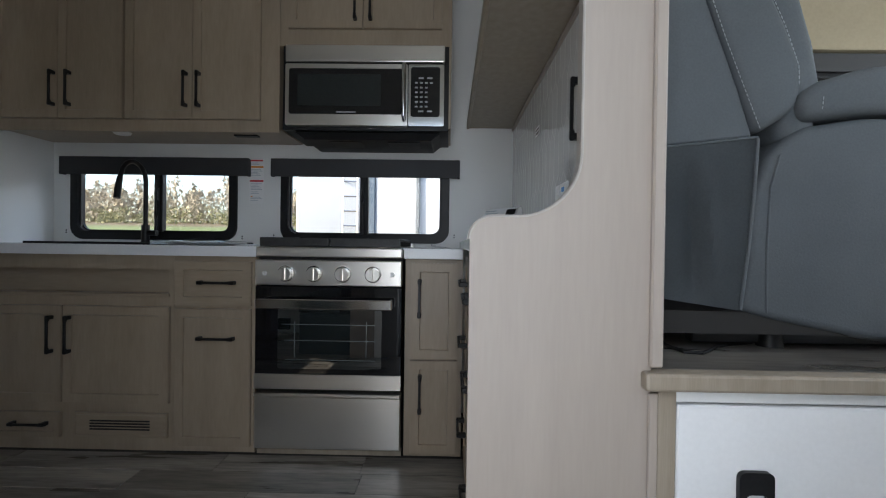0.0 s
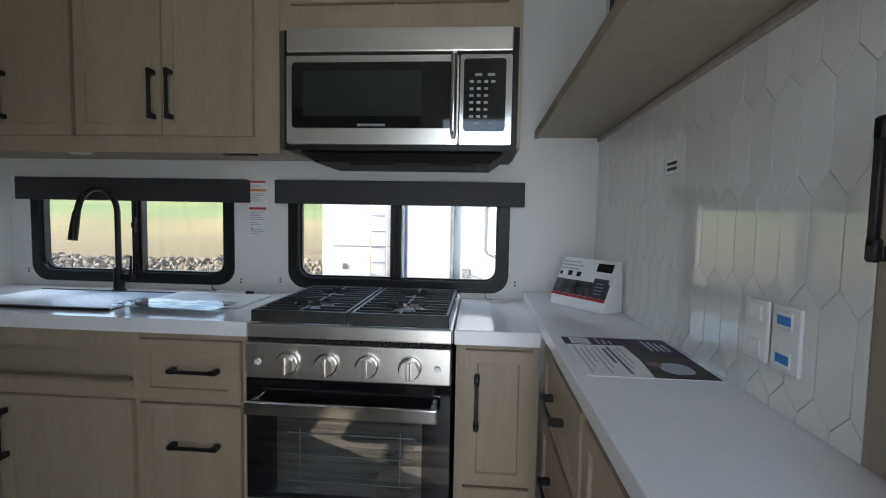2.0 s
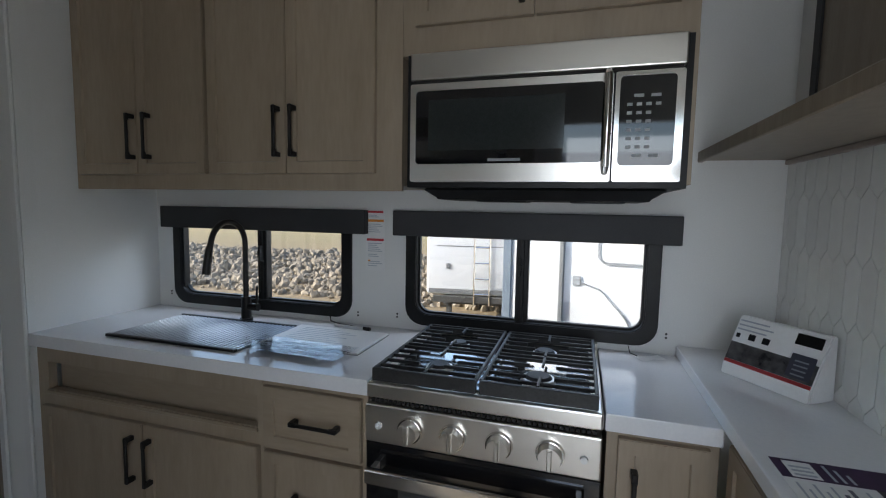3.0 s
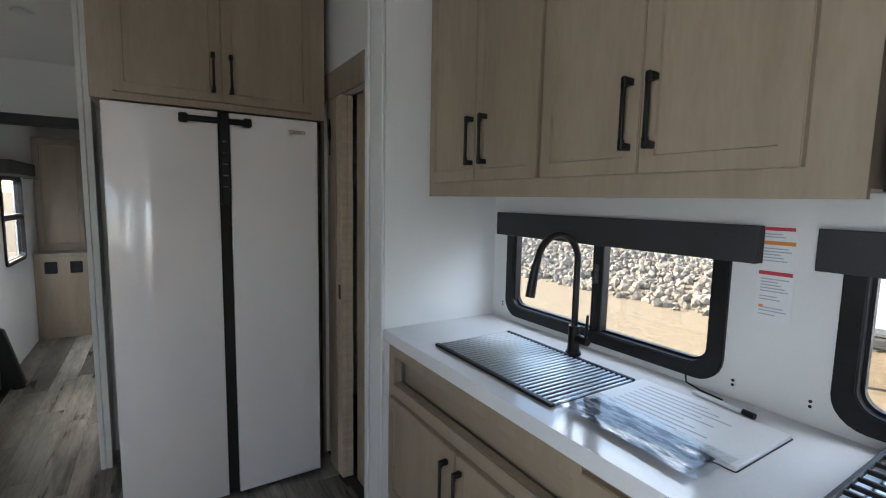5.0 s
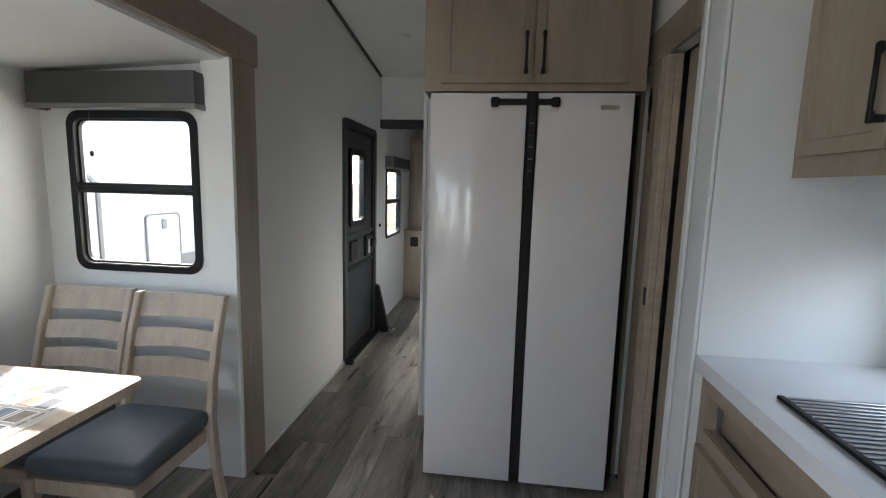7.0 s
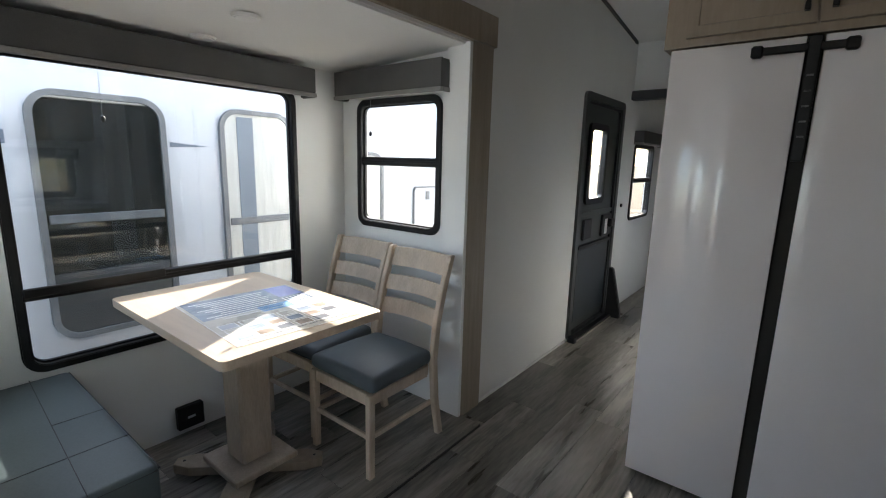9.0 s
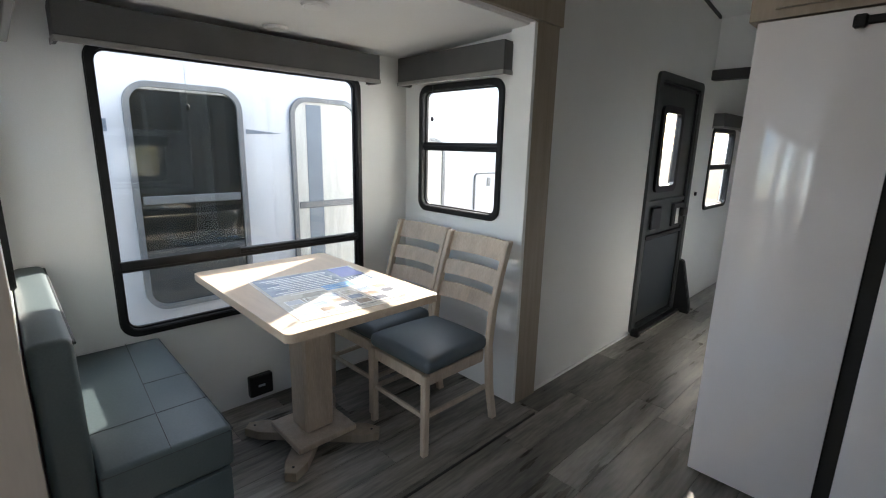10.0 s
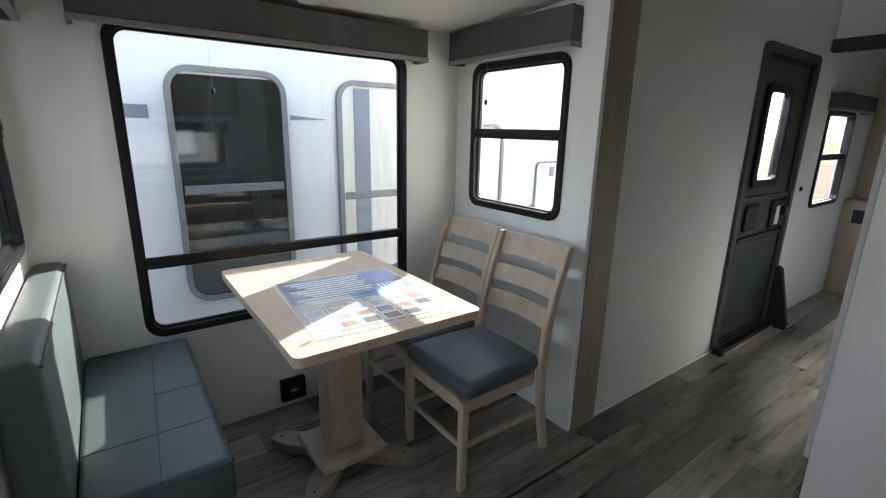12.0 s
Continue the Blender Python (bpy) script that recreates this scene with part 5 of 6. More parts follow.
part("door", shaker(0.37, 1.08), CAB, ht, "", False, pose(0.395, -0.02, 0.03))
puck_light(-4.35, 0.60, 2.562, 0.06, "round white hallway ceiling light, switched off")

# ---------------------------------------------------------------- raised living area
pf = thing("platform", pose(0.512, 0.955, 0.0), "raised living platform with pale nosing and white drawer fronts", "platform")
part("core", boxes((0.02, 2.78, 0.035, 1.643, 0.0, 0.654)), TRIMW, pf)
part("deck", boxes((0.02, 2.78, 0.02, 1.643, 0.655, 0.690)), PLANK, pf, "grey wood-look deck")
part("nosing", boxes((-0.022, 2.78, -0.028, 0.019, 0.657, 0.693), bevel=0.006, segs=2), TRIMW, pf, "taupe nosing board")
part("face_stile", boxes((0.012, 0.050, -0.002, 0.034, 0.0, 0.655), bevel=0.002), TRIMW, pf)
part("face_rail", boxes((0.051, 2.78, 0.004, 0.034, 0.628, 0.652), bevel=0.002), WHITEP, pf)
for x in (0.052, 0.98, 1.90):
    dd = part("drawer", boxes((x, x + 0.92, -0.002, 0.034, 0.06, 0.624), bevel=0.003), WHITEP, pf, "white drawer front")
    pl = part("pull", ring(rounded(0.070, 0.090, 0.014, 4, x + 0.155, 0.450), rounded(0.046, 0.028, 0.012, 4, x + 0.155, 0.436), -0.014, -0.0025), BLACKP, dd, "black flush pull", True)
part("skirting", boxes((0.05, 2.78, 0.006, 0.034, 0.0, 0.056)), TRIMW, pf)


def extruded(pts, y0, y1, bevel=0.03, segs=4):
    bm = prism(pts, y0, y1)
    bmesh.ops.bevel(bm, geom=bm.edges[:], offset=bevel, segments=segs, affect="EDGES", profile=0.5)
    return bm


rc = thing("recliner", pose(0.637, 1.13, 0.69), "grey upholstered recliner armchair with pale contrast stitching", "armchair")
for y0, y1 in ((0.0, 0.20), (0.66, 0.86)):
    part("arm", extruded([(0.165, 0.10), (0.235, 0.082), (0.467, 0.036), (0.95, 0.03), (0.97, 0.50), (0.93, 0.565), (0.45, 0.572), (0.30, 0.548), (0.225, 0.485), (0.185, 0.38)], y0, y1, 0.022), RECL, rc, "", True)
    part("arm_pad", extruded([(0.292, 0.556), (0.283, 0.617), (0.332, 0.655), (0.452, 0.692), (0.90, 0.722), (0.965, 0.70), (0.97, 0.60), (0.45, 0.576)], y0 - 0.012, y1 + 0.012, 0.026), RECL, rc, "padded arm top", True)
part("back_shell", extruded([(-0.035, 0.495), (0.188, 0.52), (0.150, 0.639), (0.063, 0.876), (0.0, 1.05), (-0.035, 1.06)], 0.006, 0.854, 0.010), RECL, rc, "", True)
part("backrest", extruded([(0.190, 0.524), (0.285, 0.585), (0.300, 0.645), (0.300, 0.689), (0.258, 0.793), (0.219, 0.878), (0.15, 1.06), (0.07, 1.09), (0.005, 1.055), (0.066, 0.876), (0.152, 0.639)], -0.006, 0.866, 0.026), RECL, rc, "padded back wing", True)
part("back_cushion", extruded([(0.26, 0.50), (0.350, 0.52), (0.364, 0.656), (0.345, 0.756), (0.308, 0.879), (0.235, 1.08), (0.15, 1.12), (0.10, 1.06), (0.20, 0.80)], 0.012, 0.848, 0.038), RECL, rc, "padded back cushion", True)
bm = bmesh.new()
nx, nz = 18, 22
rows = []
for j in range(nz + 1):
    v = j / nz
    x0, x1 = -0.035, 0.156 + 0.034 * v + 0.012 * math.sin(math.pi * v)
    row = []
    for i in range(nx + 1):
        u = i / nx
        fold = -0.020 * math.exp(-((u - 0.36 + 0.22 * (v - 0.5)) / 0.10) ** 2) * math.sin(math.pi * min(1.0, v * 1.1)) + 0.014 * math.exp(-((u - 0.52 + 0.22 * (v - 0.5)) / 0.09) ** 2) * math.sin(math.pi * v)
        row.append(bm.verts.new((x0 + (x1 - x0) * u, -0.004 - fold + 0.006 * noise.noise(Vector((u * 3, v * 4, 2.0))) * (1 - v), (0.132 - 0.028 * u) * (1 - v) + (0.492 + 0.026 * u) * v)))
    rows.append(row)
for j in range(nz):
    for i in range(nx):
        bm.faces.new((rows[j][i], rows[j][i + 1], rows[j + 1][i + 1], rows[j + 1][i]))
bmesh.ops.solidify(bm, geom=bm.faces[:], thickness=0.005)
fl = part("flap", bm, RECL, rc, "loose hanging fabric flap", True)
part("flap_piping", tube([(0.157, -0.005, 0.106), (0.172, -0.006, 0.24), (0.184, -0.006, 0.38), (0.191, -0.006, 0.515)], 0.0042, 8), RECL, fl, "", True)
part("flap_hem", tube([(-0.034, -0.003, 0.493), (0.08, -0.005, 0.505), (0.190, -0.006, 0.519)], 0.0032, 8), RECL, fl, "", True)
part("seat", extruded([(0.22, 0.16), (0.97, 0.14), (1.0, 0.40), (0.94, 0.45), (0.26, 0.44)], 0.205, 0.655, 0.03), RECL, rc, "", True)
part("footrest", extruded([(0.985, 0.06), (1.05, 0.06), (1.06, 0.38), (1.005, 0.39)], 0.21, 0.65, 0.02), RECL, rc, "", True)
part("mechanism", boxes((0.10, 0.92, 0.10, 0.14, 0.006, 0.044), (0.10, 0.92, 0.70, 0.74, 0.006, 0.044), (0.28, 0.32, 0.14, 0.70, 0.010, 0.042), (0.78, 0.82, 0.14, 0.70, 0.010, 0.042), bevel=0.003), BLACK, rc, "black steel recliner mechanism")
# Near-black block added to darken the space beneath the recliner.
part("dust_cover", boxes((-0.03, 0.94, 0.012, 0.85, 0.046, 0.10)), DARKGAP, rc, "near-black block standing for shade under the seat")
for x, y in ((0.30, 0.10), (0.84, 0.10), (0.30, 0.76), (0.84, 0.76)):
    part("foot", cyl((x, y, 0.0), (x, y, 0.062), 0.032, 0.022, 14), BLACKP, rc, "", True)
    part("foot_bracket", boxes((x - 0.09, x + 0.03, y - 0.012, y + 0.012, 0.048, 0.060), bevel=0.003), BLACK, rc)
part("stitching", dashes([(0.066, -0.0075, 0.876), (0.110, -0.0075, 0.752), (0.157, -0.0075, 0.632), (0.196, -0.0075, 0.535)]), THREAD, rc, "pale contrast stitching")
part("stitching", dashes([(0.215, -0.0068, 0.860), (0.249, -0.0068, 0.785), (0.283, -0.0068, 0.690), (0.285, -0.0068, 0.640)]), THREAD, rc, "pale contrast stitching")
part("stitching", dashes([(0.335, -0.0128, 0.585), (0.338, -0.0128, 0.618)]), THREAD, rc, "pale contrast stitching")
part("welt", tube([(0.247, -0.001, 0.478), (0.226, -0.001, 0.40), (0.220, -0.001, 0.25), (0.222, -0.001, 0.10)], 0.0030, 8), RECL, rc, "", True)
solid("power_cord", tube([(0.56, 1.55, 0.694), (0.66, 1.45, 0.694), (0.706, 1.367, 0.694), (0.675, 1.28, 0.694), (0.655, 1.20, 0.694), (0.665, 1.125, 0.694), (0.70, 1.115, 0.694), (0.735, 1.145, 0.694), (0.782, 1.198, 0.694), (0.84, 1.225, 0.694), (0.90, 1.248, 0.694), (1.00, 1.35, 0.694)], 0.004, 8), BLACKP, "thin black power cord lying under recliner", "cord", smooth=True)
solid("cord_loop", tube([(0.62, 1.40, 0.6942), (0.60, 1.30, 0.6942), (0.625, 1.25, 0.6942), (0.66, 1.27, 0.7022), (0.70, 1.30, 0.6942), (0.74, 1.42, 0.6942)], 0.003, 8), BLACKP, "thin black cable loop on living platform", "cord", smooth=True)


# ---------------------------------------------------------------- outside
GROUND_Z = -1.0


def land(x, y):
    """Height of the ground: flat round the trailers, a bank, then a field rising to the woods."""
    if y < 11.5:
        return GROUND_Z
    if y < 17.5:
        return GROUND_Z + 0.45 * (y - 11.5) / 6.0
    return -0.55 + 0.066 * (y - 17.5) if y < 120 else 6.2 + 0.01 * (y - 120)


def ground_material():
    m = material("dry_ground", (0.4, 0.3, 0.2), 0.95)
    n, l = m.node_tree.nodes, m.node_tree.links
    tc = n.new("ShaderNodeTexCoord")
    sep = n.new("ShaderNodeSeparateXYZ")
    l.new(tc.outputs["Object"], sep.inputs[0])
    big = n.new("ShaderNodeTexNoise")
    big.inputs["Scale"].default_value = 0.07
    l.new(tc.outputs["Object"], big.inputs["Vector"])
    fine = n.new("ShaderNodeTexNoise")
    fine.inputs["Scale"].default_value, fine.inputs["Detail"].default_value = 7.0, 6.0
    l.new(tc.outputs["Object"], fine.inputs["Vector"])

    def two(a, b, src):
        r = n.new("ShaderNodeValToRGB")
        r.color_ramp.elements[0].position, r.color_ramp.elements[1].position = 0.35, 0.65
        r.color_ramp.elements[0].color, r.color_ramp.elements[1].color = (*a, 1), (*b, 1)
        l.new(src.outputs["Fac"], r.inputs["Fac"])
        return r

    sand = two((0.125, 0.088, 0.047), (0.185, 0.137, 0.077), fine)
    grass = two((0.17, 0.155, 0.060), (0.28, 0.210, 0.090), big)
    rng = n.new("ShaderNodeMapRange")
    rng.inputs["From Min"].default_value, rng.inputs["From Max"].default_value = 17.0, 30.0
    l.new(sep.outputs["Y"], rng.inputs["Value"])
    mix = n.new("ShaderNodeMix")
    mix.data_type = "RGBA"
    l.new(rng.outputs[0], mix.inputs["Factor"])
    l.new(sand.outputs["Color"], mix.inputs["A"])
    l.new(grass.outputs["Color"], mix.inputs["B"])
    green = two((0.105, 0.150, 0.040), (0.190, 0.215, 0.075), big)
    col = mix.outputs["Result"]
    for y0, y1, band in ((34.0, 46.0, green), (74.0, 88.0, sand)):
        rng = n.new("ShaderNodeMapRange")
        rng.inputs["From Min"].default_value, rng.inputs["From Max"].default_value = y0, y1
        l.new(sep.outputs["Y"], rng.inputs["Value"])
        mix = n.new("ShaderNodeMix")
        mix.data_type = "RGBA"
        l.new(rng.outputs[0], mix.inputs["Factor"])
        l.new(col, mix.inputs["A"])
        l.new(band.outputs["Color"], mix.inputs["B"])
        col = mix.outputs["Result"]
    l.new(col, n["Principled BSDF"].inputs["Base Color"])
    bp = n.new("ShaderNodeBump")
    bp.inputs["Distance"].default_value = 0.03
    l.new(fine.outputs["Fac"], bp.inputs["Height"])
    l.new(bp.outputs[0], n["Principled BSDF"].inputs["Normal"])
    return m


ys = [-1500, -300, -60, -10, 5, 11.5, 14, 17.5, 25, 40, 60, 90, 120, 300, 1500]
xs = [-1500, -300, -80, -40, -20, -10, 0, 10, 20, 40, 80, 300, 1500]
bm = bmesh.new()
g = [[bm.verts.new((x, y, land(x, y))) for x in xs] for y in ys]
for a, b in zip(g, g[1:]):
    for k in range(len(xs) - 1):
        bm.faces.new((a[k], a[k + 1], b[k + 1], b[k]))
solid("ground", bm, ground_material(), "dry tan gravel lot and yellow-green field reaching the horizon", "ground", "structure")

ROCK = varied("bank_stone", (0.070, 0.058, 0.042), (0.26, 0.217, 0.165), 2.6, (1, 1, 1), 0.85, 0.05, 0.4, 12.0, low=0.3, high=0.7, distance=0.01)
rnd = random.Random(11)
ico = bmesh.new()
bmesh.ops.create_icosphere(ico, subdivisions=1, radius=1.0)
base_v = [v.co.copy() for v in ico.verts]
base_f = [[v.index for v in f.verts] for f in ico.faces]
ico.free()
verts, faces = [], []
for k in range(9000):
    x, y = rnd.uniform(-34, 1.5), 11.4 + 6.4 * rnd.random()
    s = rnd.choice((0.07, 0.09, 0.11, 0.14, 0.18, 0.22)) * rnd.uniform(0.45, 0.85)
    rot = Euler((rnd.uniform(0, 6), rnd.uniform(0, 6), rnd.uniform(0, 6))).to_matrix()
    o = len(verts)
    for c in base_v:
        p = rot @ Vector((c.x * s * 1.25, c.y * s, c.z * s * 0.7)) * rnd.uniform(0.8, 1.15)
        verts.append((p.x + x, p.y + y, p.z + land(x, y) + s * 0.25))
    faces += [[o + i for i in f] for f in base_f]
me = bpy.data.meshes.new("rock_bank")
me.from_pydata(verts, [], faces)
me.materials.append(ROCK)
tagged(new("rock_bank", me), "bank of loose tan and grey stones", "rocks", "", "stuff")

# Tree colour is paled to include the distance haze.
WOODS = varied("hazed_woods", (0.30, 0.25, 0.18), (0.47, 0.40, 0.30), 0.4, (1, 1, 1), 0.9, 0.05, 0.0, 3.0)
verts, faces = [], []
for k in range(330):
    x, y = -170 + 0.95 * k + rnd.uniform(-1, 1), rnd.uniform(104, 122)
    z, h = land(0, y), rnd.uniform(6.5, 11.0)
    o = len(verts)
    for dx in (-0.07, 0.07):
        for dy in (-0.07, 0.07):
            verts += [(x + dx, y + dy, z - 0.3), (x + dx * 0.25, y + dy * 0.25, z + h)]
    faces += [[o, o + 1, o + 3, o + 2], [o + 4, o + 5, o + 7, o + 6], [o, o + 1, o + 5, o + 4], [o + 2, o + 3, o + 7, o + 6]]
    for j in range(150):
        t = rnd.uniform(0.05, 1.0)
        r = (1.15 - t) * 3.2 * rnd.random() ** 0.5
        a = rnd.uniform(0, 6.283)
        c = Vector((x + r * math.cos(a), y + r * math.sin(a), z + h * t))
        o = len(verts)
        for q in range(3):
            verts.append(tuple(c + Vector((rnd.uniform(-0.5, 0.5), rnd.uniform(-0.4, 0.4), rnd.uniform(-0.75, 0.75)))))
        faces.append([o, o + 1, o + 2])
me = bpy.data.meshes.new("far_woods")
me.from_pydata(verts, [], faces)
me.materials.append(WOODS)
tagged(new("far_woods", me), "far line of bare brown and green trees, haze in their pale colour", "trees", "", "stuff")

SHRUB = varied("field_shrubs", (0.16, 0.17, 0.07), (0.30, 0.27, 0.14), 0.5, (1, 1, 1), 0.9, 0.05, 0.0, 3.0)
verts, faces = [], []
for k in range(420):
    x, y = -170 + 0.75 * k + rnd.uniform(-1, 1), rnd.uniform(92, 112)
    z, h = land(0, y), rnd.uniform(1.6, 4.2)
    for j in range(70):
        a, t = rnd.uniform(0, 6.283), rnd.random()
        r = h * 0.8 * rnd.random() ** 0.5 * (1.05 - 0.75 * t)
        c = Vector((x + r * math.cos(a), y + r * math.sin(a), z + h * t))
        o = len(verts)
        for q in range(3):
            verts.append(tuple(c + Vector((rnd.uniform(-0.35, 0.35), rnd.uniform(-0.3, 0.3), rnd.uniform(-0.3, 0.3)))))
        faces.append([o, o + 1, o + 2])
me = bpy.data.meshes.new("far_shrubs")
me.from_pydata(verts, [], faces)
me.materials.append(SHRUB)
tagged(new("far_shrubs", me), "low dry shrubs along the field's far edge", "shrubs", "", "stuff")

GEL = varied("white_gelcoat", (0.41, 0.43, 0.465), (0.47, 0.49, 0.525), 0.6, (1, 1, 1), 0.25, 0.04, 0.03, 20.0, coat=0.2)
STRIPE = varied("grey_blue_graphic", (0.10, 0.13, 0.17), (0.14, 0.17, 0.21), 4.0, rough=0.3, bump=0)
UNDER = varied("dark_underbody", (0.02, 0.02, 0.02), (0.05, 0.05, 0.05), 4.0, rough=0.7)
CURTAIN = varied("drawn_curtain", (0.42, 0.42, 0.40), (0.55, 0.55, 0.52), 3.0, (9, 1, 1), 0.8)
MIRRORG = material("dark_mirror_glass", (0.012, 0.014, 0.014), 0.02, 0.0, 1.0, 1.0)
GREYR = varied("grey_window_rim", (0.10, 0.107, 0.115), (0.145, 0.152, 0.16), 6.0, rough=0.4)


def caravan(x, y, turn, length, depth, z0, z1, label):
    """A parked white trailer, its side wall along local x at local y = 0, facing -y."""
    t = thing("travel_trailer", pose(x, y, 0, 0, 0, turn), label, "trailer", "parked trailers")
    bm = boxes((0, length, 0, depth, z0, z1), bevel=0.06, segs=3)
    part("shell", bm, GEL, t, "", True)
    part("chassis", boxes((0.3, length - 0.3, 0.25, depth - 0.25, z0 - 0.22, z0)), UNDER, t)
    part("skirt_rail", boxes((0.05, length - 0.05, -0.012, 0.02, z0 + 0.04, z0 + 0.12), bevel=0.004), GREYR, t)
    if length > 4:
        axles = [((wx, 0.08, -0.66), (wx, 0.30, -0.66), (wx, 0.07, -0.66)) for wx in (length * 0.45, length * 0.45 + 0.85)]
    else:
        axles = [((length - 0.08, wy, -0.66), (length - 0.30, wy, -0.66), (length - 0.07, wy, -0.66)) for wy in (depth * 0.45, depth * 0.45 + 0.85)]
    for p0, p1, hub in axles:
        w = part("wheel", cyl(p0, p1, 0.34, 0.34, 28), UNDER, t, "black tyre", True)
        part("rim", cyl(hub, Vector(hub).lerp(Vector(p1), 0.13), 0.2, 0.19, 20), STEEL, w, "", True)
    for lx in (0.4, length - 0.4):
        part("jack_leg", boxes((lx - 0.05, lx + 0.05, 0.3, 0.4, GROUND_Z, z0 - 0.05)), UNDER, t)
    return t


def caravan_window(t, x0, x1, z0, z1, mid=None, glass=None, rim=None, y=0.0):
    glass, rim = glass or MIRRORG, rim or GREYR
    w, h, cx, cz = x1 - x0, z1 - z0, (x0 + x1) / 2, (z0 + z1) / 2
    f = part("window", ring(rounded(w, h, 0.13, 6, cx, cz), rounded(w - 0.064, h - 0.064, 0.10, 6, cx, cz), y - 0.03, y - 0.001), rim, t, "", True)
    part("pane", prism(rounded(w - 0.062, h - 0.062, 0.10, 6, cx, cz), y - 0.014, y - 0.002), glass, f, "dark reflecting glass" if glass is MIRRORG else "pane with drawn pale curtain")
    if mid:
        part("rail", boxes((x0 + 0.045, x1 - 0.045, y - 0.022, y - 0.012, mid - 0.025, mid + 0.025), bevel=0.004), rim, f)
    return f


# the neighbour beside the dinette; its local x runs to -x of the world
nb = caravan(3.0, -1.6, 180, 9.5, 2.4, -0.42, 2.05, "white parked trailer with grey graphic stripe close by dinette")
caravan_window(nb, 4.292, 4.945, 0.34, 1.708, 1.025)
w = caravan_window(nb, 5.277, 5.83, 0.34, 1.70, 0.93, CURTAIN)
part("dark_pane", boxes((5.40, 5.52, -0.018, -0.0145, 0.39, 1.65)), STRIPE, w, "dark gap between curtains")
caravan_window(nb, 3.35, 4.03, 0.80, 1.62, 1.05)
caravan_window(nb, 6.30, 6.80, 0.70, 1.45, None, CURTAIN)
h = part("hatch", prism(rounded(0.39, 0.48, 0.04, 5, 7.45, 0.865), -0.016, -0.001), GEL, nb, "white baggage hatch", True)
part("hatch_rim", ring(rounded(0.42, 0.51, 0.05, 5, 7.45, 0.865), rounded(0.395, 0.485, 0.04, 5, 7.45, 0.865), -0.02, -0.001), GREYR, nb, "", True)
part("hatch_latch", boxes((7.42, 7.48, -0.026, -0.0165, 0.98, 1.07), bevel=0.004), GREYR, h)
part("stripe", prism([(0.0, 1.40), (4.21, 1.42), (4.21, 1.49), (0.0, 1.52)], -0.004, -0.0005), STRIPE, nb, "grey-blue graphic stripe")
part("stripe", prism([(4.97, 1.43), (5.22, 1.44), (4.97, 1.462)], -0.004, -0.0005), STRIPE, nb)
part("low_stripe", prism([(6.9, 0.60), (7.2, 0.72), (9.4, 0.72), (9.4, 0.60)], -0.004, -0.0005), GREYR, nb)

# trailers beyond the kitchen windows
na = caravan(-2.95, 9.0, 8, 2.5, 8.0, -0.20, 2.75, "white parked trailer seen from behind with rear ladder")
lad = part("ladder", tube([(0.92, -0.12, -0.35), (0.92, -0.12, 2.5)], 0.018, 8), STEELP, na, "rear ladder", True)
part("ladder_rail", tube([(1.20, -0.12, -0.35), (1.20, -0.12, 2.5)], 0.018, 8), STEELP, lad, "", True)
for k in range(9):
    part("rung", tube([(0.92, -0.12, -0.15 + 0.29 * k), (1.20, -0.12, -0.15 + 0.29 * k)], 0.014, 6), STEELP, lad)
for z in (0.2, 2.2):
    for x in (0.92, 1.20):
        part("bracket", boxes((x - 0.012, x + 0.012, -0.12, 0.0, z, z + 0.03)), STEELP, lad)
part("bumper", boxes((0.15, 2.35, -0.12, 0.0, -0.32, -0.2), bevel=0.01), UNDER, na)
part("tail_lamp", boxes((0.38, 0.46, -0.02, -0.001, 0.30, 0.40), bevel=0.006), GREYR, na)
part("tail_lamp", boxes((1.45, 1.53, -0.02, -0.001, 0.30, 0.40), bevel=0.006), GREYR, na)
part("panel_line", boxes((0.2, 2.3, -0.006, -0.001, 0.72, 0.735)), GREYR, na)
nc = caravan(-1.20, 7.2, -8, 9.0, 2.4, -0.28, 2.7, "white parked trailer standing alongside with awning arm")
caravan_window(nc, 1.25, 2.05, 0.75, 1.5, None, CURTAIN)
part("awning_arm", boxes((0.78, 0.84, -0.07, -0.01, -0.2, 2.5), bevel=0.01), GREYR, nc)
part("corner_post", boxes((0.0, 0.12, -0.03, 0.0, -0.2, 2.6), bevel=0.01), STRIPE, nc)
part("handle_box", boxes((0.95, 1.06, -0.03, -0.001, 0.45, 0.58), bevel=0.008), GREYR, nc)
part("cable", tube([(1.06, -0.02, 0.5), (1.3, -0.03, 0.42), (1.6, -0.03, 0.1), (1.8, -0.02, -0.25)], 0.012, 6), GREYR, nc)


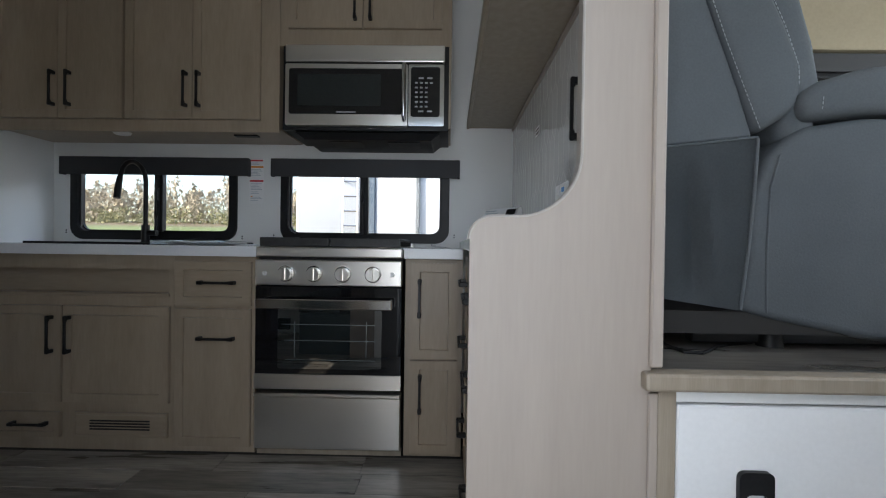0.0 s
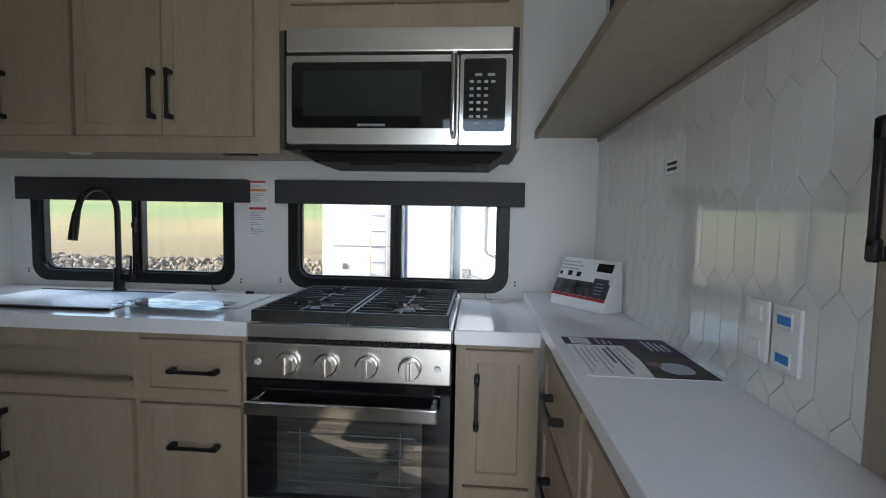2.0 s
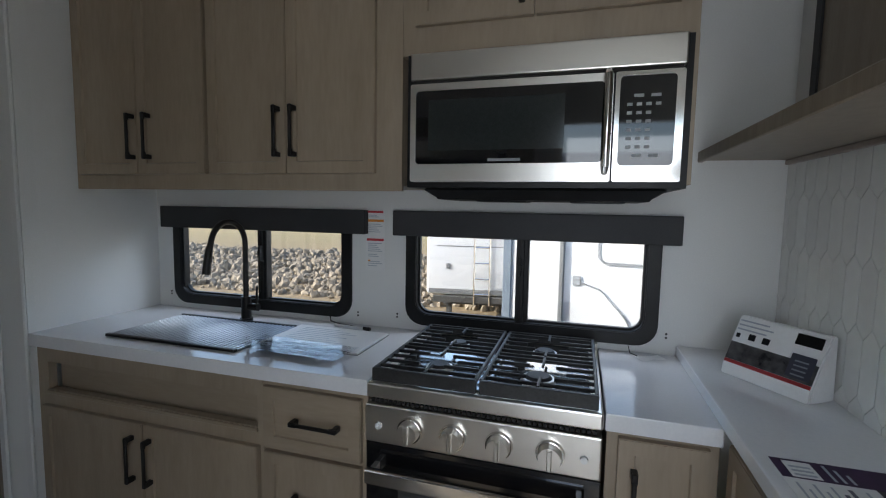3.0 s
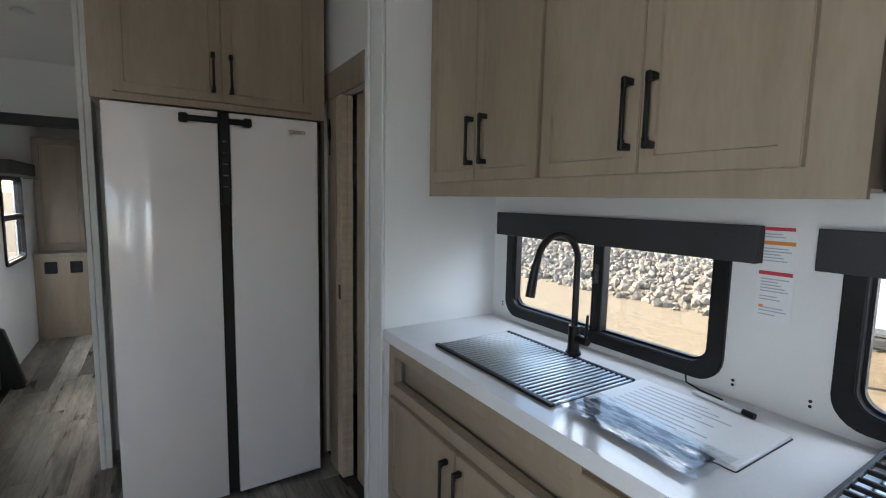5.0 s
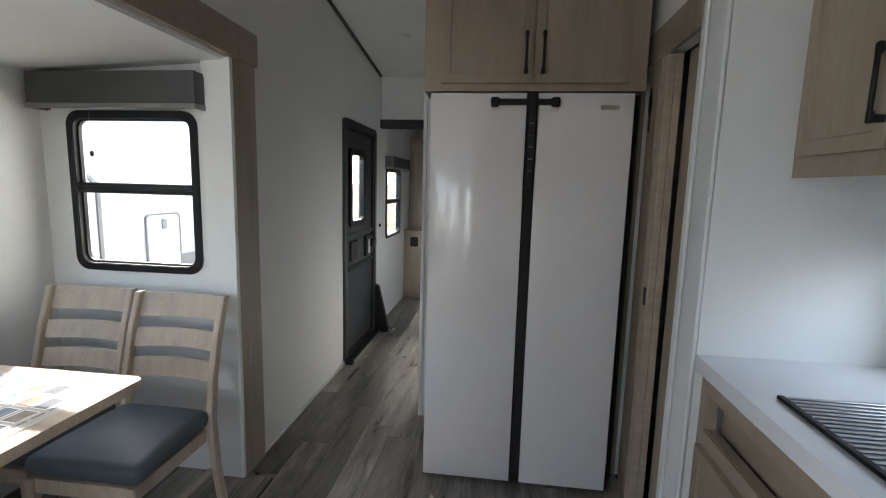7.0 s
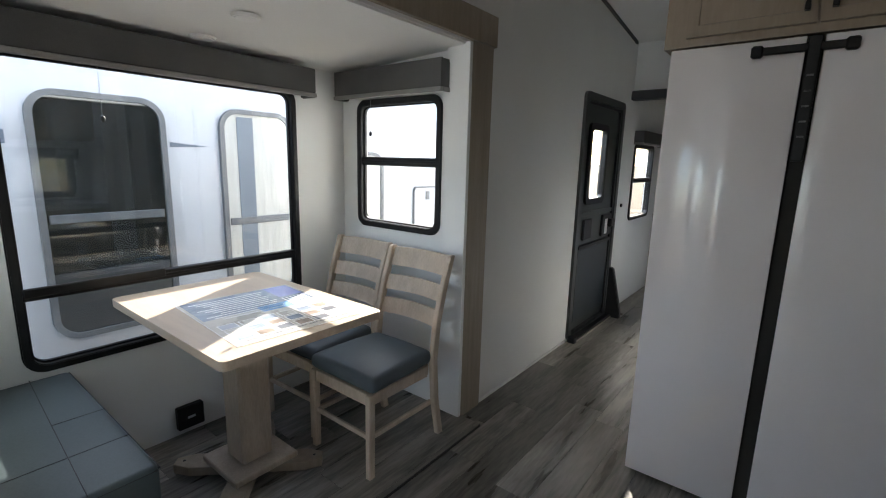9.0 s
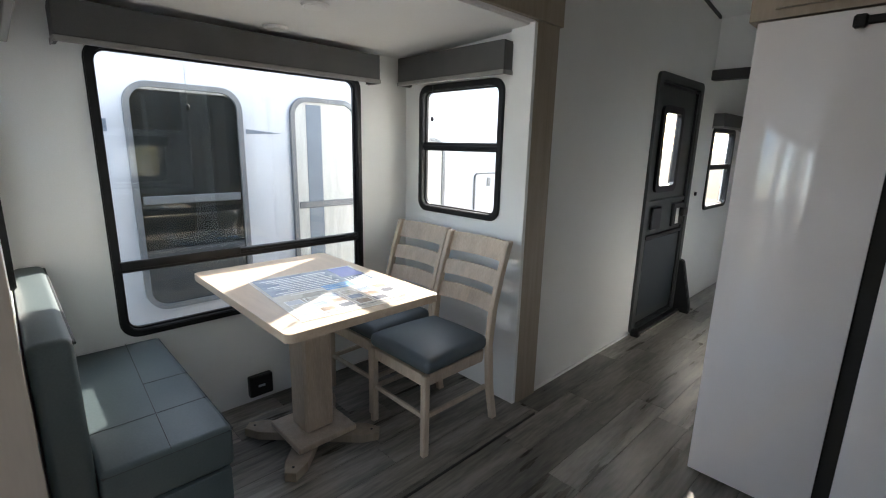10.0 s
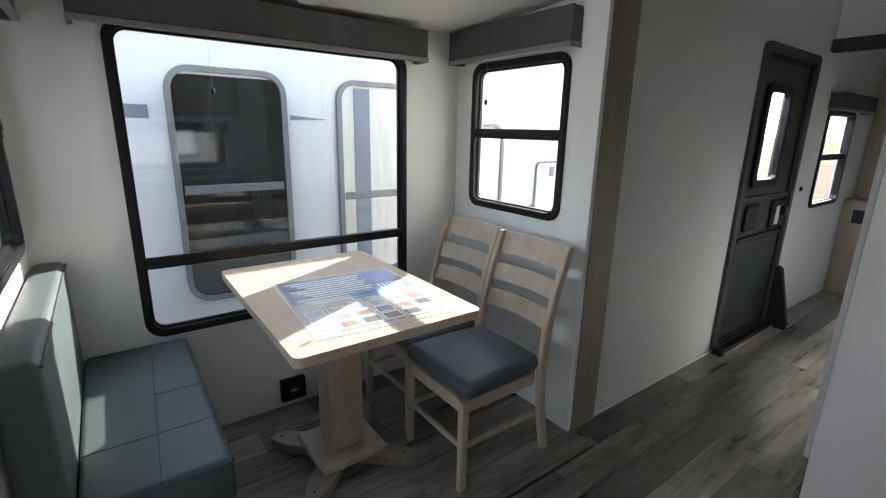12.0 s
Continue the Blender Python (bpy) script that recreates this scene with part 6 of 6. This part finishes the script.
# ---------------------------------------------------------------- floor planks and wall tiles
def planks(parent, x0, x1, y0, y1, z0, z1, width, lengths, seed):
    rnd = random.Random(seed)
    shared = {}
    y, row = y0, 0
    while y < y1 - 0.02:
        w = min(width, y1 - y)
        x = x0 - rnd.uniform(0, 0.9)
        while x < x1:
            ln = rnd.choice(lengths)
            a, b = max(x, x0), min(x + ln, x1)
            if b - a > 0.03:
                key = (round(b - a, 3), round(w, 3))
                if key not in shared:
                    bm = bmesh.new()
                    add_box(bm, 0.0008, key[0] - 0.0008, 0.0008, key[1] - 0.0008, 0, z1 - z0, 0.0012)
                    me = bpy.data.meshes.new("plank")
                    bm.to_mesh(me)
                    bm.free()
                    me.materials.append(PLANK)
                    shared[key] = me
                o = new("plank", shared[key])
                o.parent = parent
                o.location = (a, y, z0)
            x += ln
        y += w
        row += 1


planks(bpy.data.objects["floor"], -6.4, 0.6, 0.2105, 2.05, -0.0034, 0.0, 0.152, (0.91, 0.91, 0.61), 3)
planks(bpy.data.objects["floor_slide"], -2.63, -0.72, -0.729, 0.36, 0.0086, 0.012, 0.152, (0.91, 0.61), 5)

tiles = thing("tile_splashback", pose(RIGHT_X, 2.597, 0.963, 0, 0, -90), "glossy white elongated hexagon tiles with grey grout", "tiles", "", "structure")
LEN, HGT = 1.343, 0.620
part("grout", boxes((0, LEN, -0.0035, -0.0005, 0, HGT)), GROUT, tiles)


def clipped(pts, x0, x1, z0, z1):
    for axis, lim, sgn in ((0, x0, 1), (0, x1, -1), (1, z0, 1), (1, z1, -1)):
        out = []
        for a, b in zip(pts, pts[1:] + pts[:1]):
            ia, ib = sgn * (a[axis] - lim) >= 0, sgn * (b[axis] - lim) >= 0
            if ia:
                out.append(a)
            if ia != ib:
                f = (lim - a[axis]) / (b[axis] - a[axis])
                out.append((a[0] + f * (b[0] - a[0]), a[1] + f * (b[1] - a[1])))
        pts = out
        if not pts:
            return []
    return pts


TW, TS, TC, GAP = 0.0646, 0.127, 0.034, 0.0014
for row in range(-1, 6):
    zc = -0.0475 + row * (TS + TC)
    for k in range(-1, 24):
        xc = 1.322 - TW * k + (TW / 2 if row % 2 else 0)
        h, w = TS / 2, TW / 2 - GAP
        pts = [(xc - w, zc - h), (xc, zc - h - TC + GAP), (xc + w, zc - h), (xc + w, zc + h), (xc, zc + h + TC - GAP), (xc - w, zc + h)]
        pts = clipped(pts, 0.0, LEN, 0.0, HGT)
        if len(pts) >= 3:
            part("tile", prism(pts, -0.0065, -0.0036), TILE, tiles)
